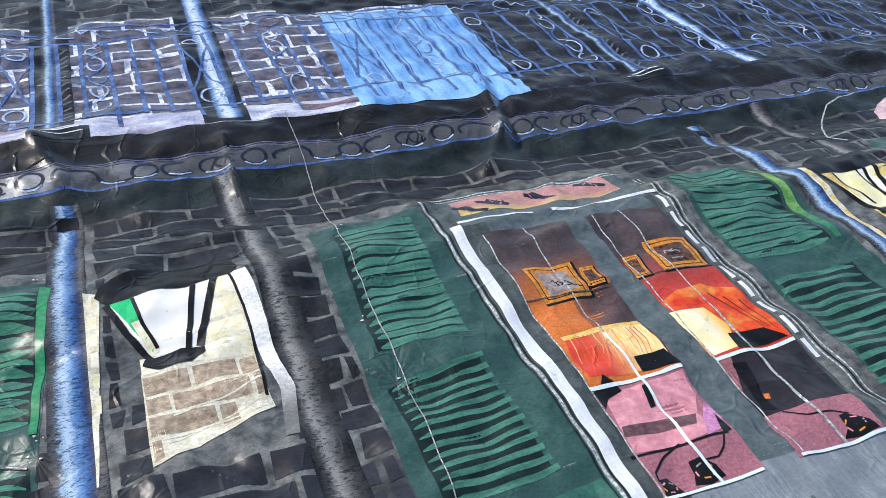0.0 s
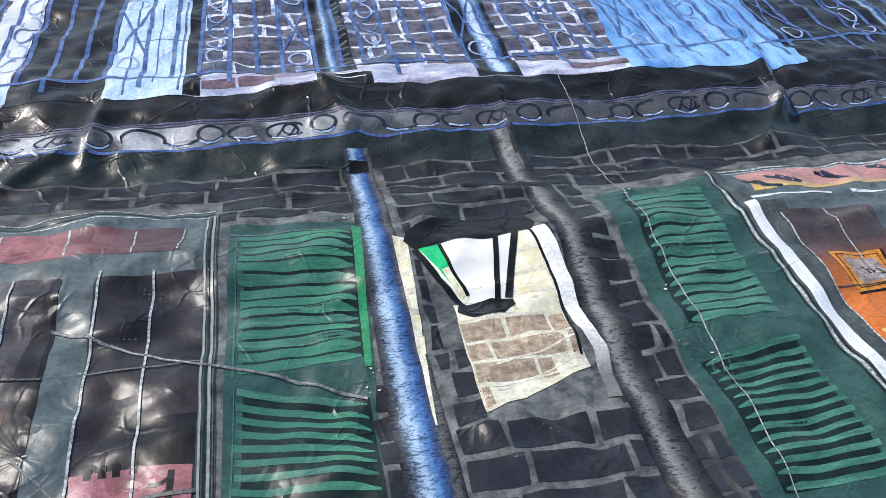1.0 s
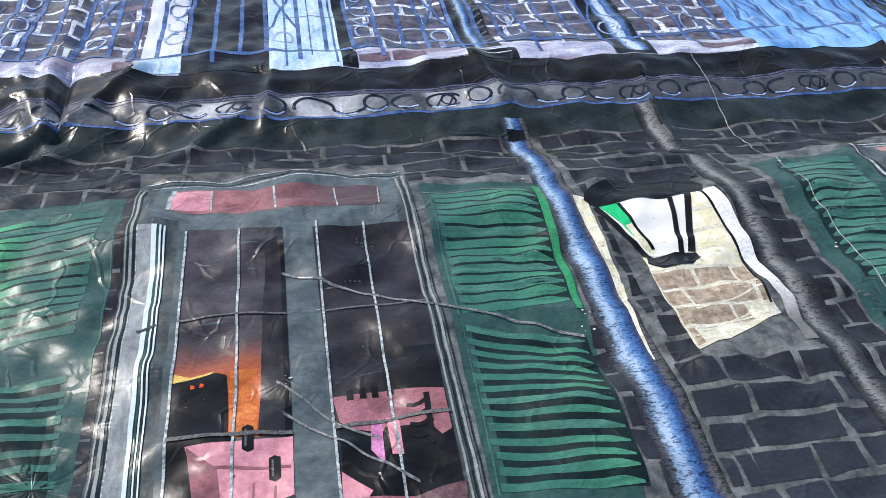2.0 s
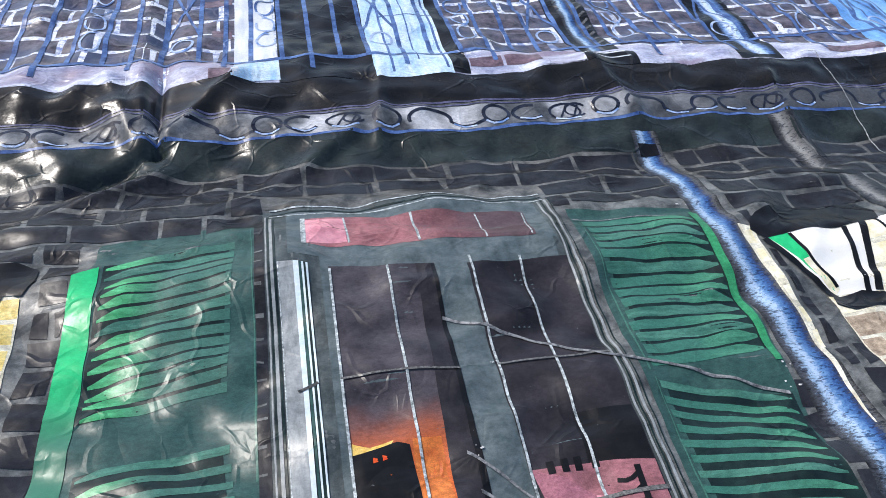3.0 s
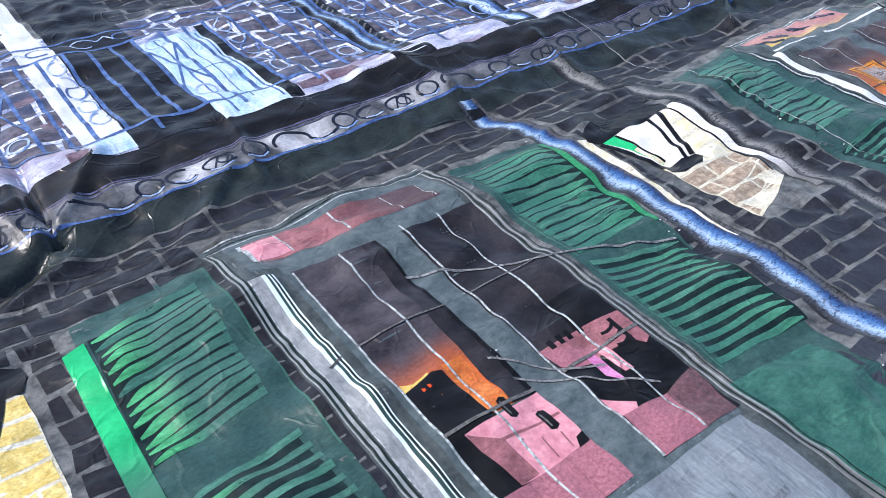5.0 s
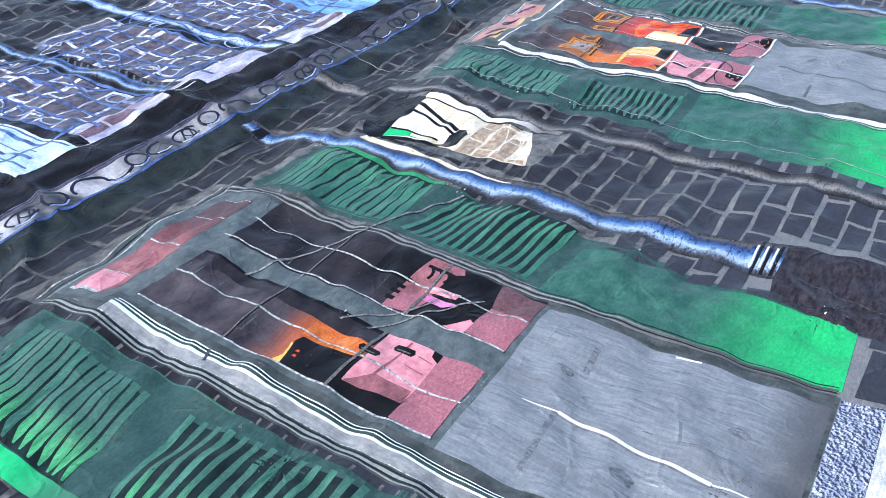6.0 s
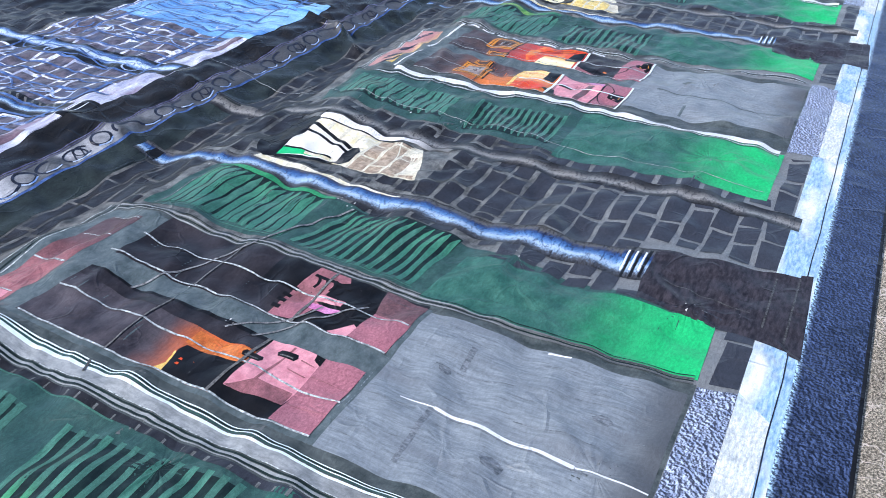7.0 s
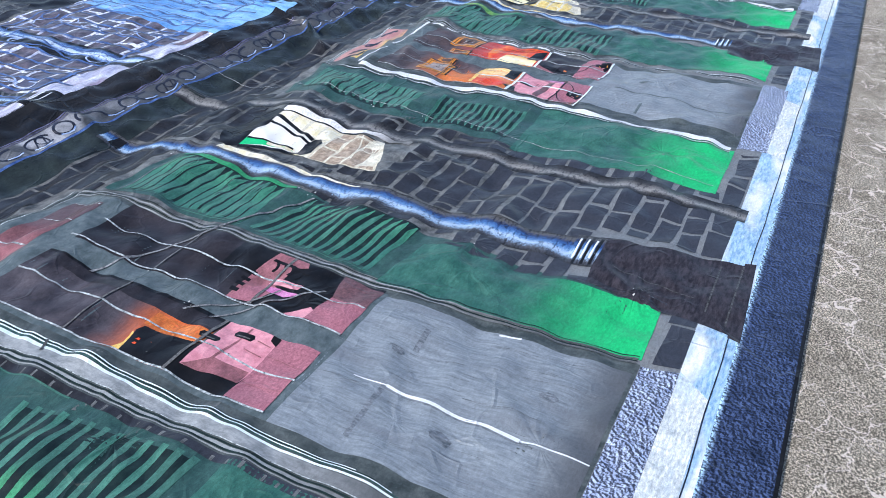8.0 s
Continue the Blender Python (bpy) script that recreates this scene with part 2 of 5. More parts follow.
TRANSOM = ink("transom_ink", (0.26, 0.1, 0.11), (0.42, 0.17, 0.18), 20, fade=("X", -0.98, -0.62, (0.1, 0.06, 0.065)))
MAGENTA = ink("magenta_ink", (0.5, 0.15, 0.35), (0.75, 0.35, 0.6), 25)
RED = ink("red_ink", (0.65, 0.03, 0.015), (0.9, 0.14, 0.03), 22, blot=(0.9, 0.36, 0.06), blot_scale=8, grainy=0.5)
ORANGE_ROOM = ink("orange_room_ink", (0.04, 0.036, 0.04), (0.11, 0.08, 0.078), 9, fade=("Y", 1.9, 1.64, (0.68, 0.19, 0.04)))
CURTAIN = ink("curtain_ink", (1.0, 0.55, 0.12), (1.0, 0.9, 0.55), 30, stretch=(4, 0.6, 1), fade=("X", 1.23, 1.11, (0.75, 0.07, 0.04)), grainy=0.4)
KNOT = ink("knot_ink", (0.1, 0.12, 0.135), (0.25, 0.28, 0.31), 60, stretch=(3, 0.8, 1))
WALL_SHADE = ink("wall_shade_ink", (0.07, 0.045, 0.045), (0.13, 0.08, 0.075), 12, fade=("X", 1.22, 1.16, (0.4, 0.13, 0.05)))
RED_ROOM = ink("red_room_ink", (0.04, 0.036, 0.04), (0.11, 0.08, 0.08), 9, fade=("Y", 1.86, 1.58, (0.62, 0.06, 0.04)))
FLAME = ink("flame_ink", (1.0, 0.85, 0.3), (1.0, 0.98, 0.86), 6, grainy=0.2, fade=("X", 1.45, 1.525, (1.0, 0.55, 0.06)))
GOLD = ink("gilt_frame_ink", (0.45, 0.15, 0.02), (0.82, 0.36, 0.06), 90, grainy=0.6)
PALE_BRICK = ink("pale_brick_ink", (0.82, 0.74, 0.42), (1.0, 0.96, 0.8), 30, grainy=0.3)
PICTURE_PALE = ink("pale_picture_ink", (0.2, 0.16, 0.15), (0.5, 0.4, 0.36), 60)
PICTURE = ink("picture_ink", (0.012, 0.01, 0.01), (0.2, 0.09, 0.05), 60)
LIME = ink("lime_ink", (0.08, 0.3, 0.07), (0.3, 0.5, 0.12), 25, fade=("Y", 2.0, 1.75, (0.04, 0.2, 0.11)))
SKYCARD = ink("transom_sky_ink", (0.45, 0.22, 0.22), (0.6, 0.32, 0.28), 12, fade=("Y", 2.2, 2.1, (0.75, 0.6, 0.12)))
LIT_WALL = ink("lamplit_wall_ink", (0.93, 0.91, 0.82), (1.0, 0.99, 0.95), 12, grainy=0.1)
LIT_MORTAR = ink("lamplit_mortar_ink", (0.6, 0.55, 0.4), (0.9, 0.88, 0.72), 20)
LIT_BRICK = ink("lamplit_brick_ink", (0.26, 0.19, 0.13), (0.58, 0.47, 0.34), 55)
GOLD_BRICK = ink("golden_brick_ink", (0.7, 0.5, 0.12), (0.9, 0.75, 0.3), 40)
STONE = ink("step_stone_ink", (0.13, 0.165, 0.25), (0.31, 0.355, 0.45), 60, emboss=120.0)
KERB = ink("kerb_ink", (0.17, 0.35, 0.56), (0.52, 0.72, 0.86), 60, stretch=(0.5, 2, 1), blot=(0.85, 0.87, 0.82), blot_scale=5, grainy=0.6)
PAVING = ink("blue_paving_ink", (0.014, 0.022, 0.05), (0.05, 0.074, 0.145), 60, blot=(0.014, 0.022, 0.048), blot_scale=9, blot_at=0.6, emboss=110.0, fade=("Y", 0.142, 0.164, (0.36, 0.54, 0.7)))
BOOT = ink("downspout_ink", (0.012, 0.011, 0.014), (0.06, 0.052, 0.06), 30, stretch=(1, 3, 1))
THREAD = ink("thread_ink", (0.2, 0.22, 0.22), (0.6, 0.62, 0.6), 120)
KERB_LIGHT = ink("kerb_light_ink", (0.48, 0.55, 0.56), (0.86, 0.89, 0.84), 70, stretch=(0.5, 2, 1), blot=(0.5, 0.62, 0.7), blot_scale=7, blot_at=0.6)
# Pale tone stands for the glint that runs along a sharp fold
FOLD_GLINT = ink("crease_glint_ink", (0.1, 0.105, 0.11), (0.36, 0.37, 0.37), 90, gloss=0.26)
GLASS_GOLD = ink("golden_glass_ink", (0.95, 0.88, 0.4), (1.0, 0.97, 0.7), 8, grainy=0.15)
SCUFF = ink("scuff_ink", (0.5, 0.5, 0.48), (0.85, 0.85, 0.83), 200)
PALE_GREY = ink("pale_grey_ink", (0.24, 0.26, 0.26), (0.4, 0.425, 0.425), 40, stretch=(2, 0.7, 1), fade=("Y", 1.1, 0.6, (0.1, 0.108, 0.11)), grainy=0.6)
BOARD = ink("sign_ink", (0.5, 0.3, 0.33), (0.8, 0.62, 0.64), 12)
GREEN_SHADE = ink("dull_green_ink", (0.014, 0.018, 0.018), (0.035, 0.048, 0.044), 10, gloss=0.28)


def tube_ink(name, stops, speck):
    """A printed round pipe: tones across its width, with coarse speckle."""
    m, tree, bsdf = blank(name)
    uv = tree.nodes.new("ShaderNodeUVMap")
    sep = tree.nodes.new("ShaderNodeSeparateXYZ")
    link(tree, uv.outputs["UV"], sep.inputs[0])
    rough = noise_tex(tree, print_space(tree, (0.6, 1.3, 1)), 170.0, 4, 0.75)
    slow = noise_tex(tree, print_space(tree), 14.0, 3)
    pos = math_node(tree, "ADD", sep.outputs["X"], math_node(tree, "MULTIPLY", math_node(tree, "SUBTRACT", rough, 0.5), speck))
    pos = math_node(tree, "ADD", pos, math_node(tree, "MULTIPLY", math_node(tree, "SUBTRACT", slow, 0.5), 0.2))
    col = ramp(tree, pos, stops)
    pits = ramp(tree, noise_tex(tree, print_space(tree, (0.6, 1.6, 1)), 85.0, 3, 0.7), [(0.405, (0.12, 0.14, 0.2)), (0.445, (1, 1, 1))])
    col = mix(tree, 0.8, col, pits, "MULTIPLY")
    link(tree, col, bsdf.inputs["Base Color"])
    film(tree, bsdf)
    return m


TUBE_BLUE = tube_ink("blue_tube_ink", [(0.0, (0.025, 0.025, 0.025)), (0.14, (0.13, 0.13, 0.125)), (0.24, (0.03, 0.045, 0.11)), (0.36, (0.045, 0.12, 0.32)), (0.5, (0.13, 0.28, 0.52)), (0.64, (0.48, 0.62, 0.78)), (0.74, (0.28, 0.42, 0.58)), (0.83, (0.09, 0.1, 0.12)), (1.0, (0.03, 0.03, 0.03))], 0.55)
TUBE_PALE = tube_ink("pale_tube_ink", [(0.0, (0.02, 0.03, 0.06)), (0.2, (0.1, 0.22, 0.5)), (0.4, (0.5, 0.7, 0.92)), (0.65, (0.75, 0.85, 0.95)), (0.85, (0.2, 0.35, 0.65)), (1.0, (0.02, 0.03, 0.06))], 0.4)
TUBE_GREY = tube_ink("grey_tube_ink", [(0.0, (0.018, 0.018, 0.018)), (0.28, (0.05, 0.05, 0.05)), (0.5, (0.19, 0.19, 0.18)), (0.64, (0.3, 0.3, 0.285)), (0.8, (0.06, 0.06, 0.06)), (1.0, (0.015, 0.015, 0.015))], 0.5)


def concrete():
    m, tree, bsdf = blank("weathered_concrete")
    p = print_space(tree)
    grit = noise_tex(tree, p, 170.0, 5, 0.85)
    big = noise_tex(tree, p, 6.0, 5, 0.65)
    col = ramp(tree, grit, [(0.41, (0.07, 0.063, 0.05)), (0.5, (0.27, 0.245, 0.195)), (0.57, (0.95, 0.87, 0.72))])
    col = mix(tree, 0.8, col, ramp(tree, big, [(0.35, (0.5, 0.46, 0.4)), (0.65, (1.0, 0.97, 0.9))]), "MULTIPLY")
    bend = tree.nodes.new("ShaderNodeTexNoise")
    bend.inputs["Scale"].default_value, bend.inputs["Detail"].default_value = 16.0, 4
    link(tree, p, bend.inputs["Vector"])
    shift = tree.nodes.new("ShaderNodeVectorMath")
    shift.operation = "MULTIPLY_ADD"
    shift.inputs[1].default_value = (0.12, 0.12, 0.0)
    link(tree, bend.outputs["Color"], shift.inputs[0])
    link(tree, p, shift.inputs[2])
    crack = tree.nodes.new("ShaderNodeTexVoronoi")
    crack.feature = "DISTANCE_TO_EDGE"
    crack.inputs["Scale"].default_value = 10.0
    link(tree, shift.outputs[0], crack.inputs["Vector"])
    gate = noise_tex(tree, p, 5.0, 2)
    width = math_node(tree, "MULTIPLY", math_node(tree, "SUBTRACT", gate, 0.37), 0.1)
    line = math_node(tree, "LESS_THAN", crack.outputs["Distance"], width)
    vein = tree.nodes.new("ShaderNodeTexVoronoi")
    vein.feature = "DISTANCE_TO_EDGE"
    vein.inputs["Scale"].default_value = 27.0
    link(tree, shift.outputs[0], vein.inputs["Vector"])
    thin = math_node(tree, "LESS_THAN", vein.outputs["Distance"], math_node(tree, "MULTIPLY", math_node(tree, "SUBTRACT", noise_tex(tree, p, 9.0, 3), 0.5), 0.16))
    line = math_node(tree, "MAXIMUM", line, math_node(tree, "MULTIPLY", thin, 0.75))
    col = mix(tree, math_node(tree, "MULTIPLY", line, 0.8), col, (0.85, 0.76, 0.67))
    link(tree, col, bsdf.inputs["Base Color"])
    bsdf.inputs["Roughness"].default_value = 0.92
    bump = tree.nodes.new("ShaderNodeBump")
    bump.inputs["Strength"].default_value, bump.inputs["Distance"].default_value = 0.7, 0.004
    link(tree, math_node(tree, "SUBTRACT", grit, math_node(tree, "MULTIPLY", line, 0.4)), bump.inputs["Height"])
    link(tree, bump.outputs["Normal"], bsdf.inputs["Normal"])
    return m


CONCRETE = concrete()


# ---- relief of the loose sheet ----
CS, SN = math.cos(radians(6)), math.sin(radians(6))
U0, U1, V0, V1, STEP = -3.0, 5.2, 0.0, 5.2, 0.0125


def waves(u, v, lu, lv, n, seed):
    """Smooth random field of about unit size with wavelengths near lu along u and lv along v."""
    r = np.random.RandomState(seed)
    total = np.zeros_like(u)
    for _ in range(n):
        a, b = r.normal(0, 1 / lu), r.normal(0, 1 / lv)
        total += np.cos(2 * math.pi * (a * u + b * v) + r.uniform(0, 6.283))
    return total / math.sqrt(n / 2)


def ridge(u, v, a, b, height, width):
    """A fold from a to b that fades out past both ends."""
    du, dv = b[0] - a[0], b[1] - a[1]
    length = math.hypot(du, dv)
    along = ((u - a[0]) * du + (v - a[1]) * dv) / length
    off = ((u - a[0]) * dv - (v - a[1]) * du) / length
    past = np.maximum(0, np.maximum(-along, along - length))
    return height * np.exp(-np.abs(off / width) ** 1.35 - (past / (2.5 * width)) ** 2)


def relief(u, v):
    u, v = np.asarray(u, float), np.asarray(v, float)
    z = -0.068 * np.exp(-((v - 2.5) / 0.19) ** 2) + 0.022 * np.exp(-((v - 2.95) / 0.13) ** 2)
    z += 0.024 * np.exp(-((v - 2.03) / 0.11) ** 2)
    flat = np.clip((v - 0.02) / 0.35, 0.12, 1)
    z += flat * (0.007 * waves(u, v, 0.7, 0.42, 24, 11) + 0.0035 * waves(u, v, 0.3, 0.2, 30, 12))
    loose = np.exp(-((v - 2.1) / 0.55) ** 2) + 0.35
    fold = 1 - np.abs(waves(u, v, 0.8, 0.3, 20, 13))
    z += flat * 0.007 * loose * np.maximum(fold, -0.5)
    crumple = np.exp(-((u + 1.75) / 0.6) ** 2 - ((v - 2.72) / 0.28) ** 2)
    z += crumple * 0.009 * (1 - np.abs(waves(u, v, 0.3, 0.55, 20, 14)))
    for a, b, radius, height, n in STARS:
        r, way = np.hypot(u - a, v - b), np.arctan2(v - b, u - a)
        z += height * np.exp(-r / radius) * np.minimum(1, r / 0.07) * np.cos(n * way + 9 * a)
    for a, b, height, width in FOLDS:
        z += ridge(u, v, a, b, height, width)
    return z


FOLDS = [
    ((-0.25, 1.36), (0.1, 1.34), 0.014, 0.05), ((-0.3, 0.98), (0.05, 0.95), 0.013, 0.045), ((-0.2, 1.13), (0.05, 1.12), -0.009, 0.05),
    ((-0.25, 0.82), (0.05, 0.83), -0.008, 0.05), ((-0.2, 1.55), (0.1, 1.55), -0.008, 0.06),
    ((0.3, 1.56), (0.6, 1.52), -0.02, 0.06), ((0.3, 1.42), (0.55, 1.4), 0.012, 0.04), ((0.3, 1.08), (0.5, 1.1), -0.012, 0.05), ((0.4, 0.63), (0.6, 0.6), 0.02, 0.05),
]
FOLDS += [
    ((1.5, 3.05), (1.44, 2.7), 0.032, 0.03), ((1.44, 2.68), (1.32, 2.52), 0.025, 0.03), ((1.56, 3.0), (1.5, 2.66), -0.022, 0.022),
    ((-1.545, 2.93), (-1.53, 2.63), 0.018, 0.022), ((-1.503, 2.95), (-1.5, 2.63), -0.026, 0.012), ((-1.65, 2.95), (-1.57, 2.7), 0.02, 0.03),
    ((-1.5, 2.62), (-1.72, 2.49), -0.035, 0.018), ((-1.5, 2.52), (-1.76, 2.34), 0.022, 0.03), ((-1.29, 2.91), (-1.45, 2.7), 0.025, 0.025),
]
FOLDS += [
    ((-0.834, 2.95), (-0.874, 2.64), 0.018, 0.022), ((-0.95, 2.66), (-1.25, 2.37), 0.024, 0.035), ((-0.98, 2.6), (-1.28, 2.33), -0.016, 0.03),
    ((-1.76, 3.65), (-1.74, 2.97), 0.016, 0.05), ((-1.93, 3.65), (-1.88, 2.96), 0.016, 0.05), ((-1.51, 3.58), (-1.494, 2.95), -0.018, 0.03), ((-1.57, 3.6), (-1.56, 2.95), 0.016, 0.04),
    ((-1.2, 2.2), (-1.15, 2.06), 0.02, 0.05), ((-1.28, 1.47), (-1.18, 1.43), 0.012, 0.02), ((-0.14, 2.93), (-0.07, 2.7), 0.02, 0.03), ((0.45, 2.8), (0.44, 2.5), 0.016, 0.025),
]
FOLDS += [
    ((-0.42, 1.0), (-0.4, 0.8), -0.005, 0.02), ((-0.4, 0.8), (-0.46, 0.5), -0.005, 0.02), ((-0.31, 0.92), (-0.33, 0.62), 0.005, 0.02), ((-0.6, 0.98), (-0.62, 0.6), -0.004, 0.02),
    ((-0.19, 0.96), (-0.36, 1.08), 0.005, 0.02), ((-0.19, 0.96), (-0.3, 0.8), 0.005, 0.02), ((-0.19, 0.96), (-0.05, 0.85), -0.005, 0.02), ((-0.21, 0.45), (-0.36, 0.52), 0.005, 0.02), ((-0.21, 0.45), (-0.1, 0.58), 0.005, 0.02),
    ((-0.95, 0.56), (-0.72, 0.44), -0.005, 0.02), ((-0.89, 0.48), (-0.78, 0.62), 0.005, 0.02), ((0.06, 1.42), (0.17, 1.2), 0.008, 0.02), ((0.17, 1.2), (0.32, 0.92), -0.009, 0.02), ((0.15, 1.5), (0.34, 1.26), -0.009, 0.02),
    ((0.08, 1.5), (0.3, 1.3), 0.01, 0.025), ((0.1, 0.78), (0.28, 0.45), 0.006, 0.018), ((0.62, 0.75), (0.75, 0.5), 0.007, 0.018), ((0.8, 0.7), (0.72, 0.42), -0.006, 0.02), ((1.1, 0.9), (1.5, 0.72), 0.006, 0.02), ((1.25, 0.6), (1.6, 0.5), -0.006, 0.02),
]
GU, GV = np.meshgrid(np.arange(U0, U1 + STEP / 2, STEP), np.arange(V0, V1 + STEP / 2, STEP), indexing="ij")
GZ = np.maximum(relief(GU, GV), -0.085)


def drape(u, v, layer):
    """World points on the sheet at u along and v up the print; a layer is under a millimetre of ink and seam."""
    u, v = np.asarray(u, float), np.asarray(v, float)
    fu, fv = (u - U0) / STEP, (v - V0) / STEP
    i, j = np.clip(fu.astype(int), 0, GZ.shape[0] - 2), np.clip(fv.astype(int), 0, GZ.shape[1] - 2)
    a, b = fu - i, fv - j
    z = GZ[i, j] * (1 - a) * (1 - b) + GZ[i + 1, j] * a * (1 - b) + GZ[i, j + 1] * (1 - a) * b + GZ[i + 1, j + 1] * a * b
    return np.stack([u * CS - v * SN, u * SN + v * CS, z + layer * 0.0006], -1)


# ---- building tools ----
class Piece:
    """A printed shape made of patches that follow the sheet."""

    def __init__(self):
        self.points, self.faces, self.total, self.calls = [], [], 0, 0

    def grid(self, u, v, layer):
        self.calls += 1
        n, m = u.shape
        self.points.append(drape(u, v, layer + 0.04 * (self.calls % 6)).reshape(-1, 3))
        k = self.total
        for i in range(n - 1):
            for j in range(m - 1):
                a = k + i * m + j
                self.faces.append((a, a + m, a + m + 1, a + 1))
        self.total += n * m
        return self

    def quad(self, a, b, c, d, layer, cell=0.0125):
        """Corners in turn, from the lower left one."""
        a, b, c, d = (np.array(q, float) for q in (a, b, c, d))
        n = max(2, int(math.ceil(max(np.linalg.norm(b - a), np.linalg.norm(c - d)) / cell)) + 1)
        m = max(2, int(math.ceil(max(np.linalg.norm(d - a), np.linalg.norm(c - b)) / cell)) + 1)
        s, t = np.meshgrid(np.linspace(0, 1, n), np.linspace(0, 1, m), indexing="ij")
        s, t = s[..., None], t[..., None]
        p = (a * (1 - s) + b * s) * (1 - t) + (d * (1 - s) + c * s) * t
        return self.grid(p[..., 0], p[..., 1], layer)

    def rect(self, u0, v0, u1, v1, layer, cell=0.0125):
        return self.quad((u0, v0), (u1, v0), (u1, v1), (u0, v1), layer, cell)

    def ribbon(self, pts, width, layer, end=None, cell=0.012, columns=0):
        """A line of a given width, which may run out to another width at its end."""
        pts = np.array(pts, float)
        step = np.linalg.norm(np.diff(pts, axis=0), axis=1)
        at = np.concatenate([[0], np.cumsum(step)])
        n = max(2, int(at[-1] / cell) + 1)
        s = np.linspace(0, at[-1], n)
        u, v = np.interp(s, at, pts[:, 0]), np.interp(s, at, pts[:, 1])
        du, dv = np.gradient(u), np.gradient(v)
        size = np.maximum(np.hypot(du, dv), 1e-9)
        w = np.linspace(width, width if end is None else end, n) / 2
        k = columns or max(2, int(width / cell) + 2)
        side = np.linspace(1, -1, k)
        return self.grid(u[:, None] + (-dv / size * w)[:, None] * side, v[:, None] + (du / size * w)[:, None] * side, layer)

    def ring(self, cu, cv, ru, rv, width, layer, a0=0, a1=360, n=20):
        a = np.radians(np.linspace(a0, a1, n))
        return self.ribbon(np.stack([cu + ru * np.cos(a), cv + rv * np.sin(a)], -1), width, layer, cell=0.008)

    def poly(self, pts, layer, cell=0.0125):
        """A filled outline, seen from its middle."""
        pts = np.array(pts, float)
        loop = np.vstack([pts, pts[:1]])
        step = np.linalg.norm(np.diff(loop, axis=0), axis=1)
        at = np.concatenate([[0], np.cumsum(step)])
        s = np.unique(np.concatenate([np.linspace(0, at[-1], max(6, int(at[-1] / cell))), at]))
        u, v = np.interp(s, at, loop[:, 0]), np.interp(s, at, loop[:, 1])
        mu, mv = pts.mean(axis=0)
        n = max(2, int(np.hypot(u - mu, v - mv).max() / cell) + 1)
        t = np.linspace(0.02, 1, n)[None, :]
        return self.grid(mu + (u[:, None] - mu) * t, mv + (v[:, None] - mv) * t, layer)

    def make(self, name, material, parent=None, label="", across=0):
        mesh = bpy.data.meshes.new(name)
        mesh.from_pydata(np.concatenate(self.points).tolist(), [], self.faces)
        mesh.polygons.foreach_set("use_smooth", np.ones(len(mesh.polygons), bool))
        mesh.materials.append(material)
        if across:
            layer = mesh.uv_layers.new(name="UVMap")
            ids = np.empty(len(mesh.loops), int)
            mesh.loops.foreach_get("vertex_index", ids)
            layer.data.foreach_set("uv", np.stack([1 - ids % across / (across - 1.0), ids // across * 0.01], -1).ravel())
        ob = new(name, mesh)
        ob.parent = parent
        return tagged(ob, label)


def spread(points, amount, seed):
    """A wavering copy of a line."""
    r = np.random.RandomState(seed)
    return [(u + r.uniform(-amount, amount), v + r.uniform(-amount, amount)) for u, v in points]


# ---- ground ----
def ground():
    xs = np.concatenate([[-60, -20, -8], np.linspace(-5, 7, 61), [12, 30, 60]])
    vs = np.concatenate([[-60, -20, -6], np.linspace(-2, 0.0, 21), [0.06, 0.2, 0.5, 2, 5, 8, 20, 60]])
    bm = bmesh.new()
    rows = []
    for u in xs:
        rows.append([bm.verts.new((u * CS - v * SN, u * SN + v * CS, (-0.012 if v < 0.07 else -0.088) + (0.002 * math.sin(7 * u) * math.cos(5 * v) if -3 < v < 0 else 0))) for v in vs])
    for a, b in zip(rows, rows[1:]):
        for j in range(len(vs) - 1):
            bm.faces.new((a[j], b[j], b[j + 1], a[j + 1]))
    mesh = bpy.data.meshes.new("pavement")
    bm.to_mesh(mesh)
    bm.free()
    mesh.materials.append(CONCRETE)
    return tagged(new("pavement", mesh), "weathered tan concrete pavement with pale branching cracks", "pavement", kind="structure")


ground()


# ---- the sheet ----
def sheet():
    n, m = GZ.shape
    pts = np.stack([GU * CS - GV * SN, GU * SN + GV * CS, GZ], -1).reshape(-1, 3)
    hem = pts.reshape(n, m, 3)[:, 0, :] - np.array([0.0, 0.0, 0.012])
    ids = np.arange(n * m).reshape(n, m)
    faces = np.stack([ids[:-1, :-1], ids[1:, :-1], ids[1:, 1:], ids[:-1, 1:]], -1).reshape(-1, 4).tolist()
    for i in range(n - 1):
        faces.append((n * m + i, n * m + i + 1, ids[i + 1, 0], ids[i, 0]))
    mesh = bpy.data.meshes.new("printed_banner")
    mesh.from_pydata(np.vstack([pts, hem]).tolist(), [], faces)
    mesh.polygons.foreach_set("use_smooth", np.ones(len(mesh.polygons), bool))
    mesh.materials.append(MORTAR)
    return tagged(new("printed_banner", mesh), "large wrinkled glossy banner printed with a house facade on pavement", "banner")


banner = sheet()

